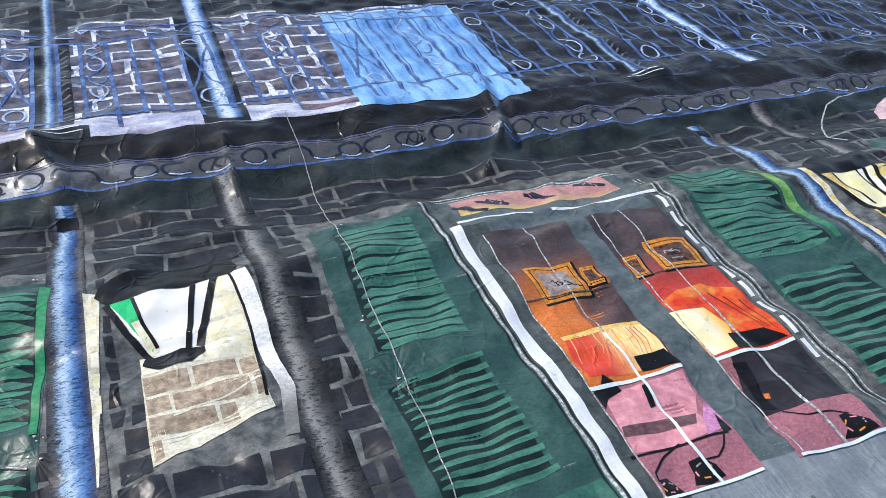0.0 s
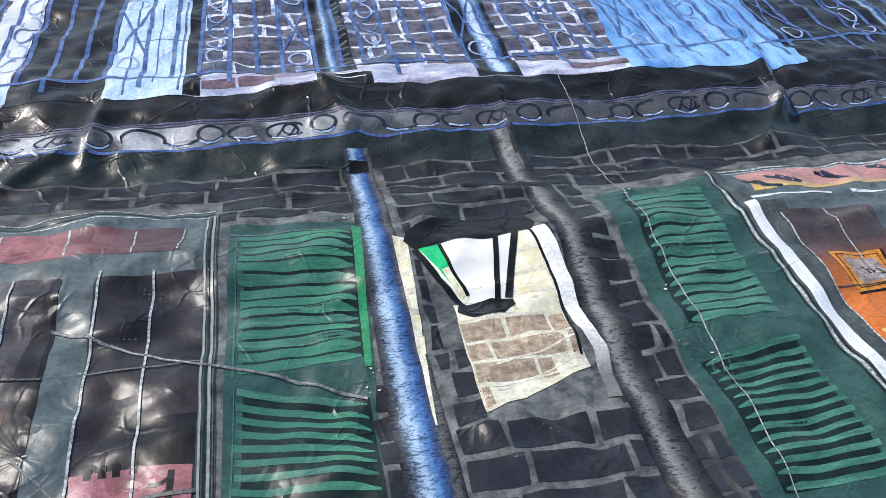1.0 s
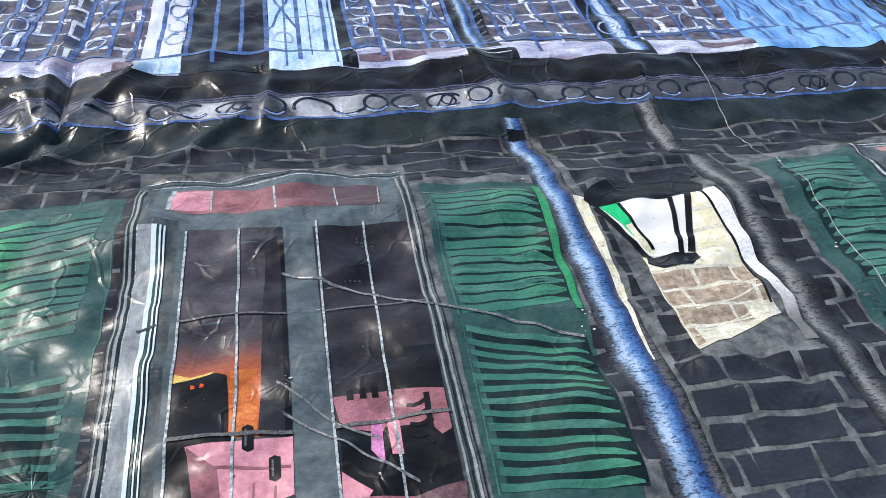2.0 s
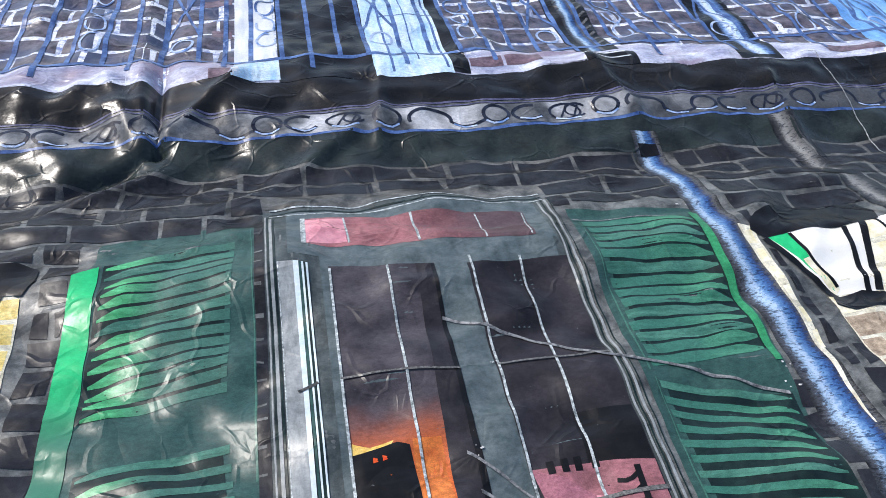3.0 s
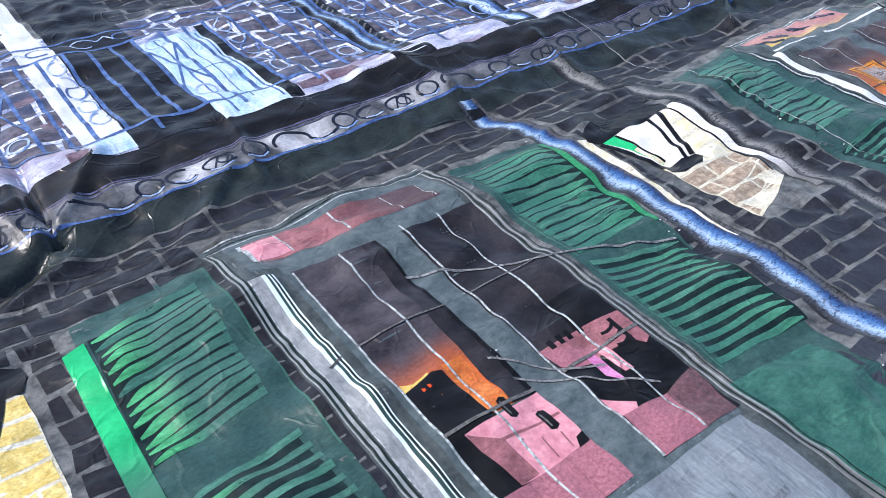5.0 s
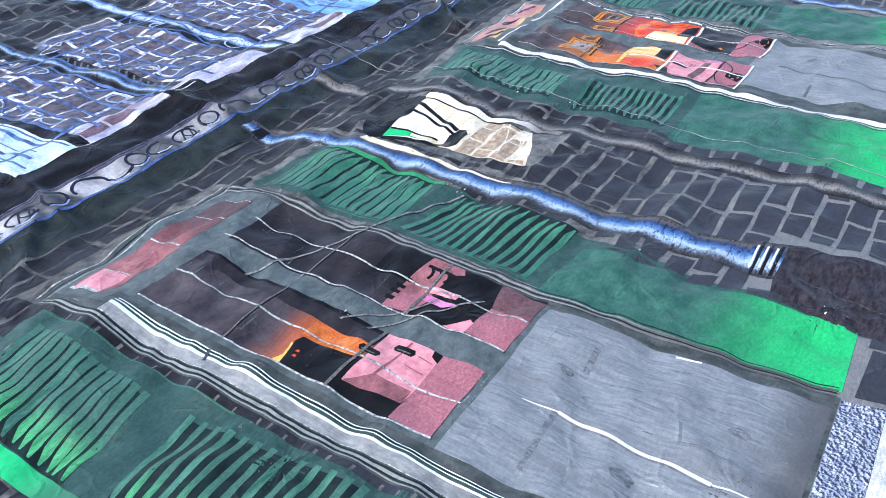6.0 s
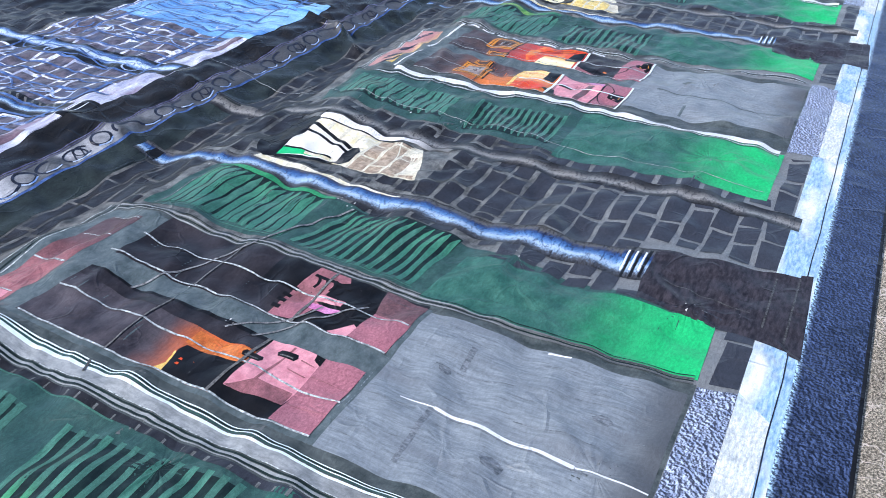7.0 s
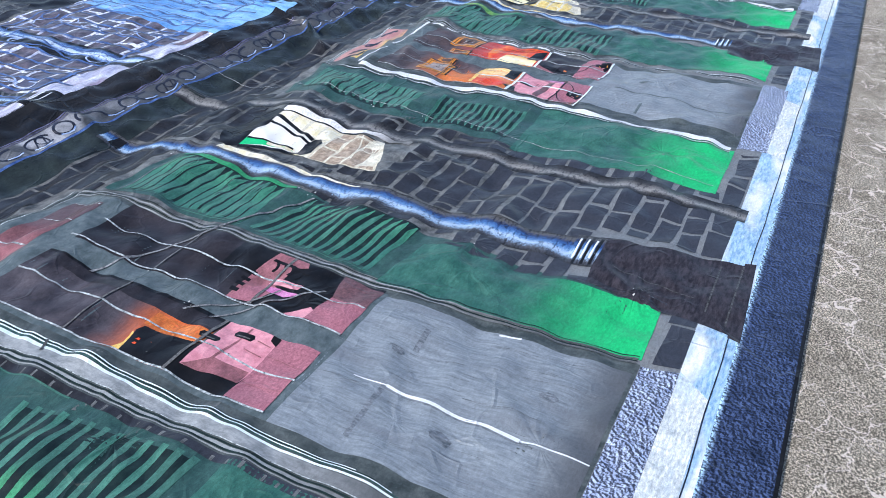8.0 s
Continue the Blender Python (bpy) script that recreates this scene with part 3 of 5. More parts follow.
# Kerb, steps and paving along the foot of the print
Piece().rect(U0, 0.0, U1, 0.158, 1).make("paving_strip", PAVING, banner, "printed dark blue rough paving")
Piece().rect(U0, 0.158, U1, 0.266, 1).make("kerb_strip", KERB, banner, "printed pale blue kerb")
kerb_line = Piece()
kerb_line.ribbon(spread([(U0 + 0.2 * i, 0.182) for i in range(41)], 0.003, 3), 0.003, 3.2)
kerb_line.make("kerb_joint", SCROLL, banner)
for u in (-0.75, 1.35, 3.45):
    Piece().quad((u - 0.42, 0.185), (u + 0.2, 0.185), (u + 0.27, 0.266), (u - 0.36, 0.266), 2.2).make("kerb_light", KERB_LIGHT, banner)


Piece().rect(U0, 2.31, U1, 2.6, 0.9).make("eave_shadow", MORTAR_EAVE, banner, "printed shaded mortar under the balcony")
# Black line along the hem, with the edge's shadow put into its colour
Piece().ribbon([(U0, 0.0045), (U1, 0.0045)], 0.009, 2.4).make("hem", BLACK, banner, "black hem with its edge shadow painted in")


# ---- doors with shutters ----
def lines(parent, name, material, layer, *runs):
    for width, *pts in runs:
        Piece().ribbon(pts, width, layer).make(name, material, parent)


def door_leafs(du):
    """Frame, wood panels and stiles of a french door whose left jamb stands at du."""
    q = lambda u, v: (du + u, v)
    d = Piece().quad(q(0.0, 0.36), q(0.72, 0.36), q(0.72, 2.3), q(0.0, 2.3), 1).make("printed_door", FRAME_INK, banner, "printed grey french door with glazed leaves")
    Piece().quad(q(0.13, 0.37), q(0.68, 0.37), q(0.68, 1.09), q(0.13, 1.09), 2).make("lower_panel", WOOD, d, "printed grainy blue-grey wood panel")
    Piece().quad(q(0.13, 1.06), q(0.69, 1.06), q(0.69, 2.06), q(0.13, 2.06), 2.3).make("stile", TEAL, d)
    Piece().quad(q(0.06, 2.06), q(0.7, 2.06), q(0.7, 2.28), q(0.06, 2.28), 2).make("head_rail", TEAL, d)
    return d


def first_door():
    d = door_leafs(-1.22)
    # Left jamb: a strip of brickwork, fine mouldings, a pale band and white stripes on green
    edge = Piece().quad((-1.238, 0.37), (-1.214, 0.37), (-1.214, 2.24), (-1.236, 2.24), 2.6).make("jamb_brickwork", BRICK, d, "printed sliver of dark brickwork")
    r = random.Random(21)
    v = 0.4
    while v < 2.2:
        h = r.uniform(0.03, 0.075)
        Piece().rect(-1.237, v, -1.216 - r.uniform(0, 0.008), v + r.uniform(0.004, 0.009), 3.2).make("mortar_joint", MORTAR, edge)
        v += h
    jamb = ((-1.21, 0.0035, PALE_GREY), (-1.204, 0.005, GAP), (-1.198, 0.007, PALE_GREY), (-1.191, 0.004, GAP), (-1.167, 0.036, PALE_GREY), (-1.184, 0.0025, FINE_LINE),
            (-1.144, 0.012, STRIPE), (-1.135, 0.006, GREEN), (-1.1295, 0.0048, STRIPE), (-1.1245, 0.005, GAP), (-1.12, 0.0048, STRIPE))
    for k, (u, width, mat) in enumerate(jamb):
        top = 2.27 - 0.008 * k if k < 4 else 2.03
        foot = [(u - 0.006, 0.37), (u + 0.004, 1.2)] if k < 6 else [(u - 0.004 - 0.25 * (u + 1.14), 0.62 + 0.045 * (k - 6)), (u + 0.002, 1.2)]
        Piece().ribbon((foot + [(u, top)])[::-1], width, 3 + 0.35 * k, width if k < 6 else 0.4 * width).make("jamb_stripe", mat, d)
    Piece().ribbon([(-1.158, 1.683), (-1.118, 1.703)], 0.007, 7.4).make("stripe_clip", PIPE_EDGE, d)
    for k, (u, width, mat) in enumerate(((-0.513, 0.005, PALE_GREY), (-0.504, 0.004, GAP), (-0.495, 0.006, PALE_GREY), (-0.485, 0.003, GAP))):
        Piece().ribbon([(u + 0.012, 0.37), (u + 0.006, 1.1), (u + 0.005, 2.26)], width, 5 + 0.3 * k).make("jamb_stripe", mat, d)
    for k, v in enumerate((2.305, 2.285, 2.27)):
        Piece().ribbon([(-1.2, v), (-0.49, v)], 0.005, 3 + 0.1 * k).make("head_stripe", (FINE_LINE, GAP, FINE_LINE)[k], d)
    t = Piece().quad((-1.122, 2.115), (-0.567, 2.075), (-0.56, 2.215), (-1.12, 2.25), 3).make("transom_light", TRANSOM, d, "printed dull pink transom window")
    Piece().quad((-1.118, 2.12), (-1.02, 2.125), (-1.02, 2.235), (-1.115, 2.243), 3.6).make("transom_gleam", PINK, t)
    lines(t, "transom_bar", FINE_LINE, 4.5, (0.012, (-1.122, 2.112), (-1.12, 2.25)), (0.005, (-1.015, 2.12), (-1.02, 2.24)), (0.006, (-0.848, 2.1), (-0.852, 2.232)), (0.004, (-0.686, 2.085), (-0.688, 2.215)), (0.004, (-0.575, 2.08), (-0.565, 2.21)))
    left = Piece().quad((-1.074, 1.365), (-0.832, 1.365), (-0.832, 2.005), (-1.072, 2.03), 3).make("pane", DUSK, d, "printed window pane with dusk light")
    right = Piece().quad((-0.75, 1.078), (-0.517, 1.075), (-0.511, 2.005), (-0.757, 1.995), 3).make("pane", NIGHT, d, "printed dark window pane")
    # Room behind the left leaf
    Piece().quad((-0.962, 1.37), (-0.9, 1.37), (-0.9, 1.545), (-0.955, 1.545), 3.5).make("lit_wall", GLOW, left, "printed orange wall")
    Piece().poly([(-1.073, 1.517), (-1.068, 1.545), (-1.04, 1.535), (-0.99, 1.548), (-1.0, 1.532)], 4).make("glow", YELLOW, left)
    Piece().poly([(-1.073, 1.372), (-1.073, 1.517), (-1.03, 1.53), (-0.985, 1.542), (-0.962, 1.533), (-0.957, 1.45), (-0.955, 1.372)], 4.6).make("dark_case", BLACK, left)
    Piece().rect(-1.072, 1.19, -0.95, 1.372, 4.6).make("dark_room", BLACK, left)
    cloth = Piece().poly([(-1.036, 1.355), (-0.95, 1.356), (-0.832, 1.364), (-0.834, 1.204), (-0.92, 1.2), (-1.012, 1.203), (-1.02, 1.294)], 5.4).make("table_cloth", PINK, left, "printed pink cloth")
    Piece().quad((-1.013, 1.203), (-0.965, 1.206), (-0.975, 1.3), (-1.034, 1.354), 6.2).make("cloth_side", PINK_DEEP, cloth)
    Piece().ribbon([(-1.028, 1.31), (-0.97, 1.302), (-0.838, 1.288)], 0.006, 6.6).make("cloth_fold", PINK_DEEP, cloth)
    for k in range(3):
        Piece().ribbon([(-0.95 + 0.04 * k, 1.21), (-0.948 + 0.04 * k, 1.275 - 0.012 * k)], 0.0035, 6.6).make("cloth_fold", PINK_DEEP, cloth)
    rug = Piece().quad((-1.073, 1.082), (-0.83, 1.086), (-0.833, 1.204), (-1.066, 1.2), 5.2).make("carpet", PINK_FLOOR, left, "printed dull red carpet")
    lines(rug, "carpet_line", PINK_DEEP, 6, (0.0025, (-1.0, 1.085), (-0.998, 1.2)), (0.0025, (-0.905, 1.085), (-0.9, 1.2)))
    for u, v in ((-0.918, 1.362), (-0.868, 1.292)):
        stick = Piece().poly([(u - 0.011, v - 0.026), (u, v - 0.032), (u + 0.011, v - 0.026), (u + 0.011, v + 0.024), (u, v + 0.03), (u - 0.011, v + 0.024)], 7).make("candlestick", BLACK, left)
        Piece().ribbon([(u - 0.004, v - 0.02), (u - 0.004, v + 0.02)], 0.004, 7.6).make("gleam", PIPE_GREY, stick)
    Piece().poly([(-0.862, 1.2), (-0.835, 1.2), (-0.834, 1.225), (-0.852, 1.222)], 7).make("dark_corner", BLACK, left)
    for u, v in ((-1.03, 1.505), (-1.012, 1.509)):
        Piece().ring(u, v, 0.004, 0.004, 0.007, 5.6, n=9).make("red_lamp", RED, left)
    Piece().quad((-0.898, 1.366), (-0.832, 1.364), (-0.832, 2.0), (-0.874, 2.01), 4.2).make("leaf_shadow", NIGHT, left)
    Piece().quad((-0.846, 1.366), (-0.832, 1.364), (-0.832, 2.0), (-0.84, 2.003), 5).make("leaf_edge", BLACK, left)
    # Room behind the right leaf
    Piece().quad((-0.64, 1.44), (-0.517, 1.43), (-0.515, 1.56), (-0.635, 1.565), 3.8).make("dark_case", BLACK, right)
    Piece().poly([(-0.74, 1.4), (-0.7, 1.36), (-0.62, 1.35), (-0.52, 1.372), (-0.518, 1.215), (-0.62, 1.192), (-0.7, 1.2), (-0.742, 1.262)], 3.8).make("dark_room", BLACK, right)
    table = Piece().poly([(-0.748, 1.452), (-0.62, 1.446), (-0.517, 1.432), (-0.519, 1.372), (-0.575, 1.345), (-0.64, 1.352), (-0.7, 1.39)], 4.6).make("table_cloth", PINK_DEEP, right, "printed pink table cloth")
    Piece().poly([(-0.748, 1.452), (-0.69, 1.425), (-0.64, 1.38), (-0.655, 1.345), (-0.71, 1.362), (-0.738, 1.385)], 5.2).make("cloth_front", PINK_FLOOR, table)
    Piece().poly([(-0.676, 1.37), (-0.655, 1.372), (-0.66, 1.262), (-0.683, 1.305)], 5.8).make("cloth_corner", MAGENTA, table)
    Piece().poly([(-0.645, 1.384), (-0.62, 1.375), (-0.622, 1.28), (-0.644, 1.284)], 5.8).make("cloth_corner", PINK, table)
    Piece().poly([(-0.535, 1.4), (-0.518, 1.4), (-0.518, 1.33), (-0.54, 1.318), (-0.556, 1.34)], 5.6).make("cloth_corner", PINK_DEEP, table)
    for u in (-0.712, -0.685, -0.66, -0.628):
        Piece().rect(u - 0.007, 1.436, u + 0.007, 1.462, 5.6).make("candlestick", BLACK, right)
    for k in range(4):
        Piece().ribbon([(-0.6, 1.325 + 0.026 * k), (-0.58, 1.318 + 0.026 * k), (-0.56, 1.33 + 0.026 * k)], 0.009, 6).make("chair_slat", BLACK, right)
    Piece().ribbon([(-0.562, 1.3), (-0.556, 1.425)], 0.012, 6.4).make("chair_post", BLACK, right)
    Piece().poly([(-0.744, 1.262), (-0.69, 1.21), (-0.7, 1.196), (-0.747, 1.198)], 5).make("cloth_front", PINK, right)
    Piece().quad((-0.749, 1.079), (-0.626, 1.075), (-0.612, 1.193), (-0.742, 1.2), 4.6).make("carpet", PINK_FLOOR, right, "printed dull red carpet")
    Piece().quad((-0.626, 1.075), (-0.53, 1.075), (-0.512, 1.212), (-0.612, 1.193), 4.2).make("carpet_shade", MAUVE, right)
    for mid, foot, u0, u1 in ((-0.94, -0.953, -1.073, -0.832), (-0.626, -0.63, -0.75, -0.512)):
        lines(d, "glazing_bar", FINE_LINE, 8, (0.0055, (foot, 1.078), (mid - 0.003, 1.5), (mid, 2.012)), (0.0055, (u0, 1.08), (u0, 1.5), (u0 + 0.003, 2.02)))
        lines(d, "glazing_bar", PIPE_GREY, 8.4, (0.009, (u0, 1.374), (u1, 1.373)), (0.005, (u0, 1.706), (u1, 1.698)))
    # Carved lower panels
    lines(d, "panel_groove", WHITE, 3.4, (0.004, (-0.862, 0.97), (-0.859, 0.88)), (0.009, (-0.859, 0.88), (-0.873, 0.72), (-0.886, 0.53)), (0.004, (-0.886, 0.53), (-0.89, 0.37)), (0.007, (-0.548, 0.72), (-0.543, 0.66)))
    lines(d, "panel_shadow", KNOT, 3.2, (0.014, (-1.044, 0.881), (-0.86, 0.886)), (0.016, (-0.705, 0.884), (-0.623, 0.888)), (0.005, (-0.868, 0.88), (-0.897, 0.5)), (0.002, (-0.68, 0.62), (-0.66, 0.4)), (0.003, (-0.72, 0.95), (-0.71, 0.74)), (0.002, (-0.6, 0.72), (-0.57, 0.46)), (0.003, (-0.82, 0.7), (-0.81, 0.5)))
    r = random.Random(8)
    for _ in range(46):
        u, v, n = r.uniform(-1.08, -0.56), r.uniform(0.4, 1.02), r.uniform(0.02, 0.12)
        Piece().ribbon([(u, v), (u + r.uniform(-0.004, 0.004), v + n)], 0.0016, 3.3, 0.0006).make("wood_crack", KNOT, d)
    for u, v, s in ((-0.95, 0.69, 0.016), (-0.73, 0.92, 0.011), (-0.72, 0.52, 0.014)):
        Piece().poly(spread([(u - s, v - s), (u - 0.1 * s, v - 1.7 * s), (u + 0.7 * s, v - s), (u + 0.9 * s, v + 0.5 * s), (u + 0.2 * s, v + 1.9 * s), (u - 0.8 * s, v + s)], 0.4 * s, int(-u * 100)), 3.5).make("knot", KNOT, d)
    Piece().quad((-1.1, 0.266), (-0.49, 0.267), (-0.505, 0.358), (-1.1, 0.358), 2.4).make("door_step", STONE, d, "printed speckled stone step")


def second_door(shift):
    d = door_leafs(0.95 + shift)
    q = lambda u, v: (u + shift, v)
    o = lambda *pts: [q(*p) for p in pts]
    for k, (u0, u1, width, mat, top) in enumerate(((0.926, 0.945, 0.008, FINE_LINE, 2.26), (0.935, 0.955, 0.005, GAP, 2.24), (0.955, 0.985, 0.034, WHITE, 2.07), (0.915, 0.935, 0.005, GAP, 2.2))):
        Piece().ribbon(o((u0, 0.38), (u0 + 0.015, 1.1), (u1, top)), width, 3 + 0.5 * k).make("jamb_stripe", mat, d)
    for k in range(9):
        Piece().rect(1.676 + shift, 1.3 + 0.085 * k, 1.69 + shift, 1.365 + 0.085 * k, 3.4).make("jamb_dash", WHITE, d)
    for k, (u, width, mat) in enumerate(((1.703, 0.005, FINE_LINE), (1.712, 0.005, GAP), (1.722, 0.005, FINE_LINE))):
        Piece().ribbon(o((u, 0.38), (u, 2.2)), width, 3 + 0.3 * k).make("jamb_stripe", mat, d)
    lines(d, "head_stripe", FINE_LINE, 3, (0.01, q(0.95, 2.295), q(1.68, 2.28)), (0.006, q(0.97, 2.275), q(1.68, 2.262)))
    lines(d, "head_gleam", WHITE, 3.2, (0.012, q(1.0, 2.085), q(1.06, 2.09)), (0.008, q(1.06, 2.09), q(1.25, 2.075)), (0.014, q(1.32, 2.085), q(1.7, 2.075)))
    t = Piece().quad(q(1.025, 2.115), q(1.635, 2.165), q(1.61, 2.275), q(1.05, 2.262), 3).make("transom_light", SKYCARD, d, "printed pink and yellow transom window")
    for u, v in ((1.06, 2.15), (1.16, 2.195), (1.34, 2.215), (1.54, 2.235)):
        r = random.Random(int(u * 100))
        shape = Piece().poly(spread(o((u - 0.035, v + 0.03), (u - 0.04, v + 0.008), (u + 0.005, v - 0.02), (u + 0.05, v - 0.034), (u + 0.062, v - 0.022), (u + 0.03, v + 0.004), (u + 0.01, v + 0.03), (u - 0.015, v + 0.02)), 0.006, int(u * 100)), 3.8).make("dark_shape", SCROLL, t)
        for _ in range(6):
            a, b = u + r.uniform(-0.035, 0.045), v + r.uniform(-0.02, 0.02)
            Piece().ribbon(o((a, b), (a + r.uniform(-0.012, 0.012), b - r.uniform(0.006, 0.016))), 0.004, 4.6).make("gleam", r.choice((MAGENTA, SCROLL, PINK)), shape)
    left = Piece().quad(q(1.03, 1.36), q(1.3, 1.365), q(1.322, 2.008), q(1.05, 2.018), 3).make("pane", ORANGE_ROOM, d, "printed pane of a warm lit room")
    Piece().quad(q(1.15, 1.4), q(1.3, 1.4), q(1.315, 1.72), q(1.17, 1.7), 3.4).make("wall_shade", WALL_SHADE, left)
    right = Piece().quad(q(1.4, 1.37), q(1.662, 1.37), q(1.655, 1.995), q(1.395, 2.017), 3).make("pane", RED_ROOM, d, "printed pane of a warm lit room")

    def picture(parent, a, b, c, e, tone):
        """A gilt frame of two mouldings with a shadow round it and a dim picture."""
        m = np.mean([a, b, c, e], axis=0)
        sized = lambda k, off=(0.0, 0.0): [tuple(m + (np.array(p) - m) * k + np.array(off)) for p in (a, b, c, e)]
        ob = Piece().quad(a, b, c, e, 4.6).make("gilt_frame", GOLD, parent, "printed gilt picture frame")
        Piece().quad(*sized(1.06, (0.004, -0.004)), 3.9).make("frame_shadow", BLACK, ob)
        Piece().quad(*sized(0.84), 5.2).make("moulding_line", BLACK, ob)
        Piece().quad(*sized(0.8), 5.6).make("inner_moulding", GOLD, ob)
        Piece().quad(*sized(0.64), 6.0).make("picture", tone, ob)
        r = random.Random(int(a[0] * 100))
        size = 0.1 * abs(b[0] - a[0])
        for _ in range(7):
            u, v = m + np.array([r.uniform(-2.2, 2.2), r.uniform(-1.8, 1.8)]) * size
            Piece().ribbon(spread([(u - size, v), (u, v + 0.4 * size), (u + size, v - 0.6 * size)], 0.6 * size, r.randint(0, 99)), 0.3 * size, 6.4).make("brush_mark", r.choice((BLACK, BLACK, PALE_GREY)), ob)

    picture(left, q(1.092, 1.688), q(1.24, 1.696), q(1.24, 1.828), q(1.09, 1.836), PICTURE_PALE)
    picture(left, q(1.243, 1.722), q(1.298, 1.723), q(1.302, 1.804), q(1.257, 1.804), PICTURE)
    picture(right, q(1.394, 1.71), q(1.44, 1.708), q(1.464, 1.82), q(1.41, 1.815), PICTURE)
    picture(right, q(1.485, 1.71), q(1.646, 1.712), q(1.652, 1.847), q(1.505, 1.857), PICTURE)
    # Curtain and table behind the left leaf
    curtain = Piece().poly(o((1.048, 1.395), (1.12, 1.388), (1.2, 1.39), (1.296, 1.42), (1.297, 1.5), (1.303, 1.56), (1.18, 1.556), (1.06, 1.543), (1.043, 1.466)), 4).make("curtain", CURTAIN, left, "printed glowing orange curtain")
    Piece().ribbon(o((1.056, 1.543), (1.18, 1.556), (1.302, 1.56)), 0.016, 4.6).make("curtain_top", YELLOW, curtain)
    r = random.Random(3)
    for k in range(16):
        u = 1.07 + 0.0142 * k
        Piece().ribbon(o((u + 0.006, 1.545), (u + r.uniform(-0.004, 0.004), 1.49), (u - r.uniform(0.004, 0.014), 1.55 - r.uniform(0.08, 0.14))), 0.0035, 4.8, 0.001).make("curtain_fold", r.choice((RED, GLOW, YELLOW)), curtain)
    Piece().poly(o((1.197, 1.433), (1.292, 1.438), (1.305, 1.38), (1.195, 1.386)), 5).make("dark_case", BLACK, left)
    Piece().quad(q(1.02, 1.05), q(1.276, 1.045), q(1.298, 1.368), q(1.03, 1.362), 4).make("room_floor", PINK_FLOOR, left)
    cloth = Piece().poly(o((1.05, 1.32), (1.085, 1.345), (1.18, 1.352), (1.292, 1.36), (1.284, 1.29), (1.24, 1.23), (1.232, 1.16), (1.12, 1.155), (1.03, 1.17), (1.032, 1.24)), 4.6).make("table_cloth", PINK, left, "printed pink cloth")
    Piece().quad(q(1.03, 1.214), q(1.206, 1.192), q(1.234, 1.228), q(1.037, 1.24), 5.4).make("cloth_shadow", MAUVE, cloth)
    Piece().poly(o((1.283, 1.262), (1.287, 1.2), (1.26, 1.165), (1.205, 1.152), (1.232, 1.2)), 5.6).make("drape", MAGENTA, cloth)
    Piece().poly(o((1.28, 1.217), (1.276, 1.154), (1.25, 1.152), (1.256, 1.172)), 6.2).make("drape_shade", BLACK, cloth)
    Piece().ribbon(o((1.012, 1.163), (1.13, 1.153), (1.262, 1.15)), 0.006, 6).make("floor_line", BLACK, left)
    Piece().poly(o((1.032, 1.352), (1.06, 1.365), (1.08, 1.395), (1.1, 1.375), (1.106, 1.343), (1.06, 1.33), (1.034, 1.3)), 6.2).make("dark_chair", BLACK, left)
    Piece().poly(o((1.16, 1.342), (1.178, 1.347), (1.16, 1.28), (1.143, 1.275)), 6.4).make("candlestick", BLACK, left)
    # Lamplight and dark furniture behind the right leaf
    wall = Piece().poly(o((1.4, 1.6), (1.47, 1.63), (1.56, 1.64), (1.652, 1.6), (1.662, 1.385), (1.5, 1.378), (1.395, 1.378)), 3.8).make("red_wall", RED, right, "printed red lit wall")
    for k in range(9):
        Piece().ribbon(o((1.555 + 0.012 * k, 1.6 - 0.008 * k), (1.59 + 0.008 * k, 1.52 - 0.009 * k), (1.615 + 0.005 * k, 1.44 - 0.004 * k)), 0.004, 4.8, 0.0015).make("streak", RED if k % 3 else NIGHT, wall)
    Piece().poly(o((1.389, 1.552), (1.497, 1.546), (1.523, 1.47), (1.487, 1.385), (1.404, 1.376), (1.396, 1.455)), 5).make("lamp_glow", FLAME, right, "printed bright yellow lamp glow")
    Piece().poly(o((1.497, 1.44), (1.611, 1.432), (1.653, 1.385), (1.482, 1.378)), 5.8).make("dark_case", BLACK, right)
    Piece().quad(q(1.39, 1.172), q(1.653, 1.167), q(1.664, 1.37), q(1.4, 1.37), 4).make("dark_room", NIGHT, right)
    Piece().quad(q(1.376, 1.042), q(1.632, 1.04), q(1.653, 1.167), q(1.39, 1.172), 4.3).make("carpet", PINK_FLOOR, right)
    Piece().poly(o((1.4, 1.365), (1.44, 1.36), (1.425, 1.31), (1.398, 1.25)), 4.6).make("pink_wall", PINK_DEEP, right)
    Piece().poly(o((1.43, 1.34), (1.47, 1.335), (1.46, 1.29), (1.44, 1.24), (1.44, 1.18), (1.405, 1.19), (1.42, 1.26)), 5.2).make("dark_chair", BLACK, right)
    Piece().poly(o((1.44, 1.235), (1.455, 1.23), (1.45, 1.215), (1.437, 1.22)), 6).make("ember", GLOW, right)
    for par, u, v, s in ((left, 1.05, 1.07, 0.028), (left, 1.15, 1.083, 0.036), (right, 1.575, 1.078, 0.04)):
        shape = Piece().poly(spread(o((u - s, v - 0.6 * s), (u - 0.2 * s, v - 0.9 * s), (u + s, v - 0.7 * s), (u + 0.8 * s, v), (u + 0.2 * s, v + 0.9 * s), (u - 0.5 * s, v + 0.7 * s), (u - 0.7 * s, v)), s / 6, int(u * 50)), 5.6).make("dark_shape", BLACK, par)
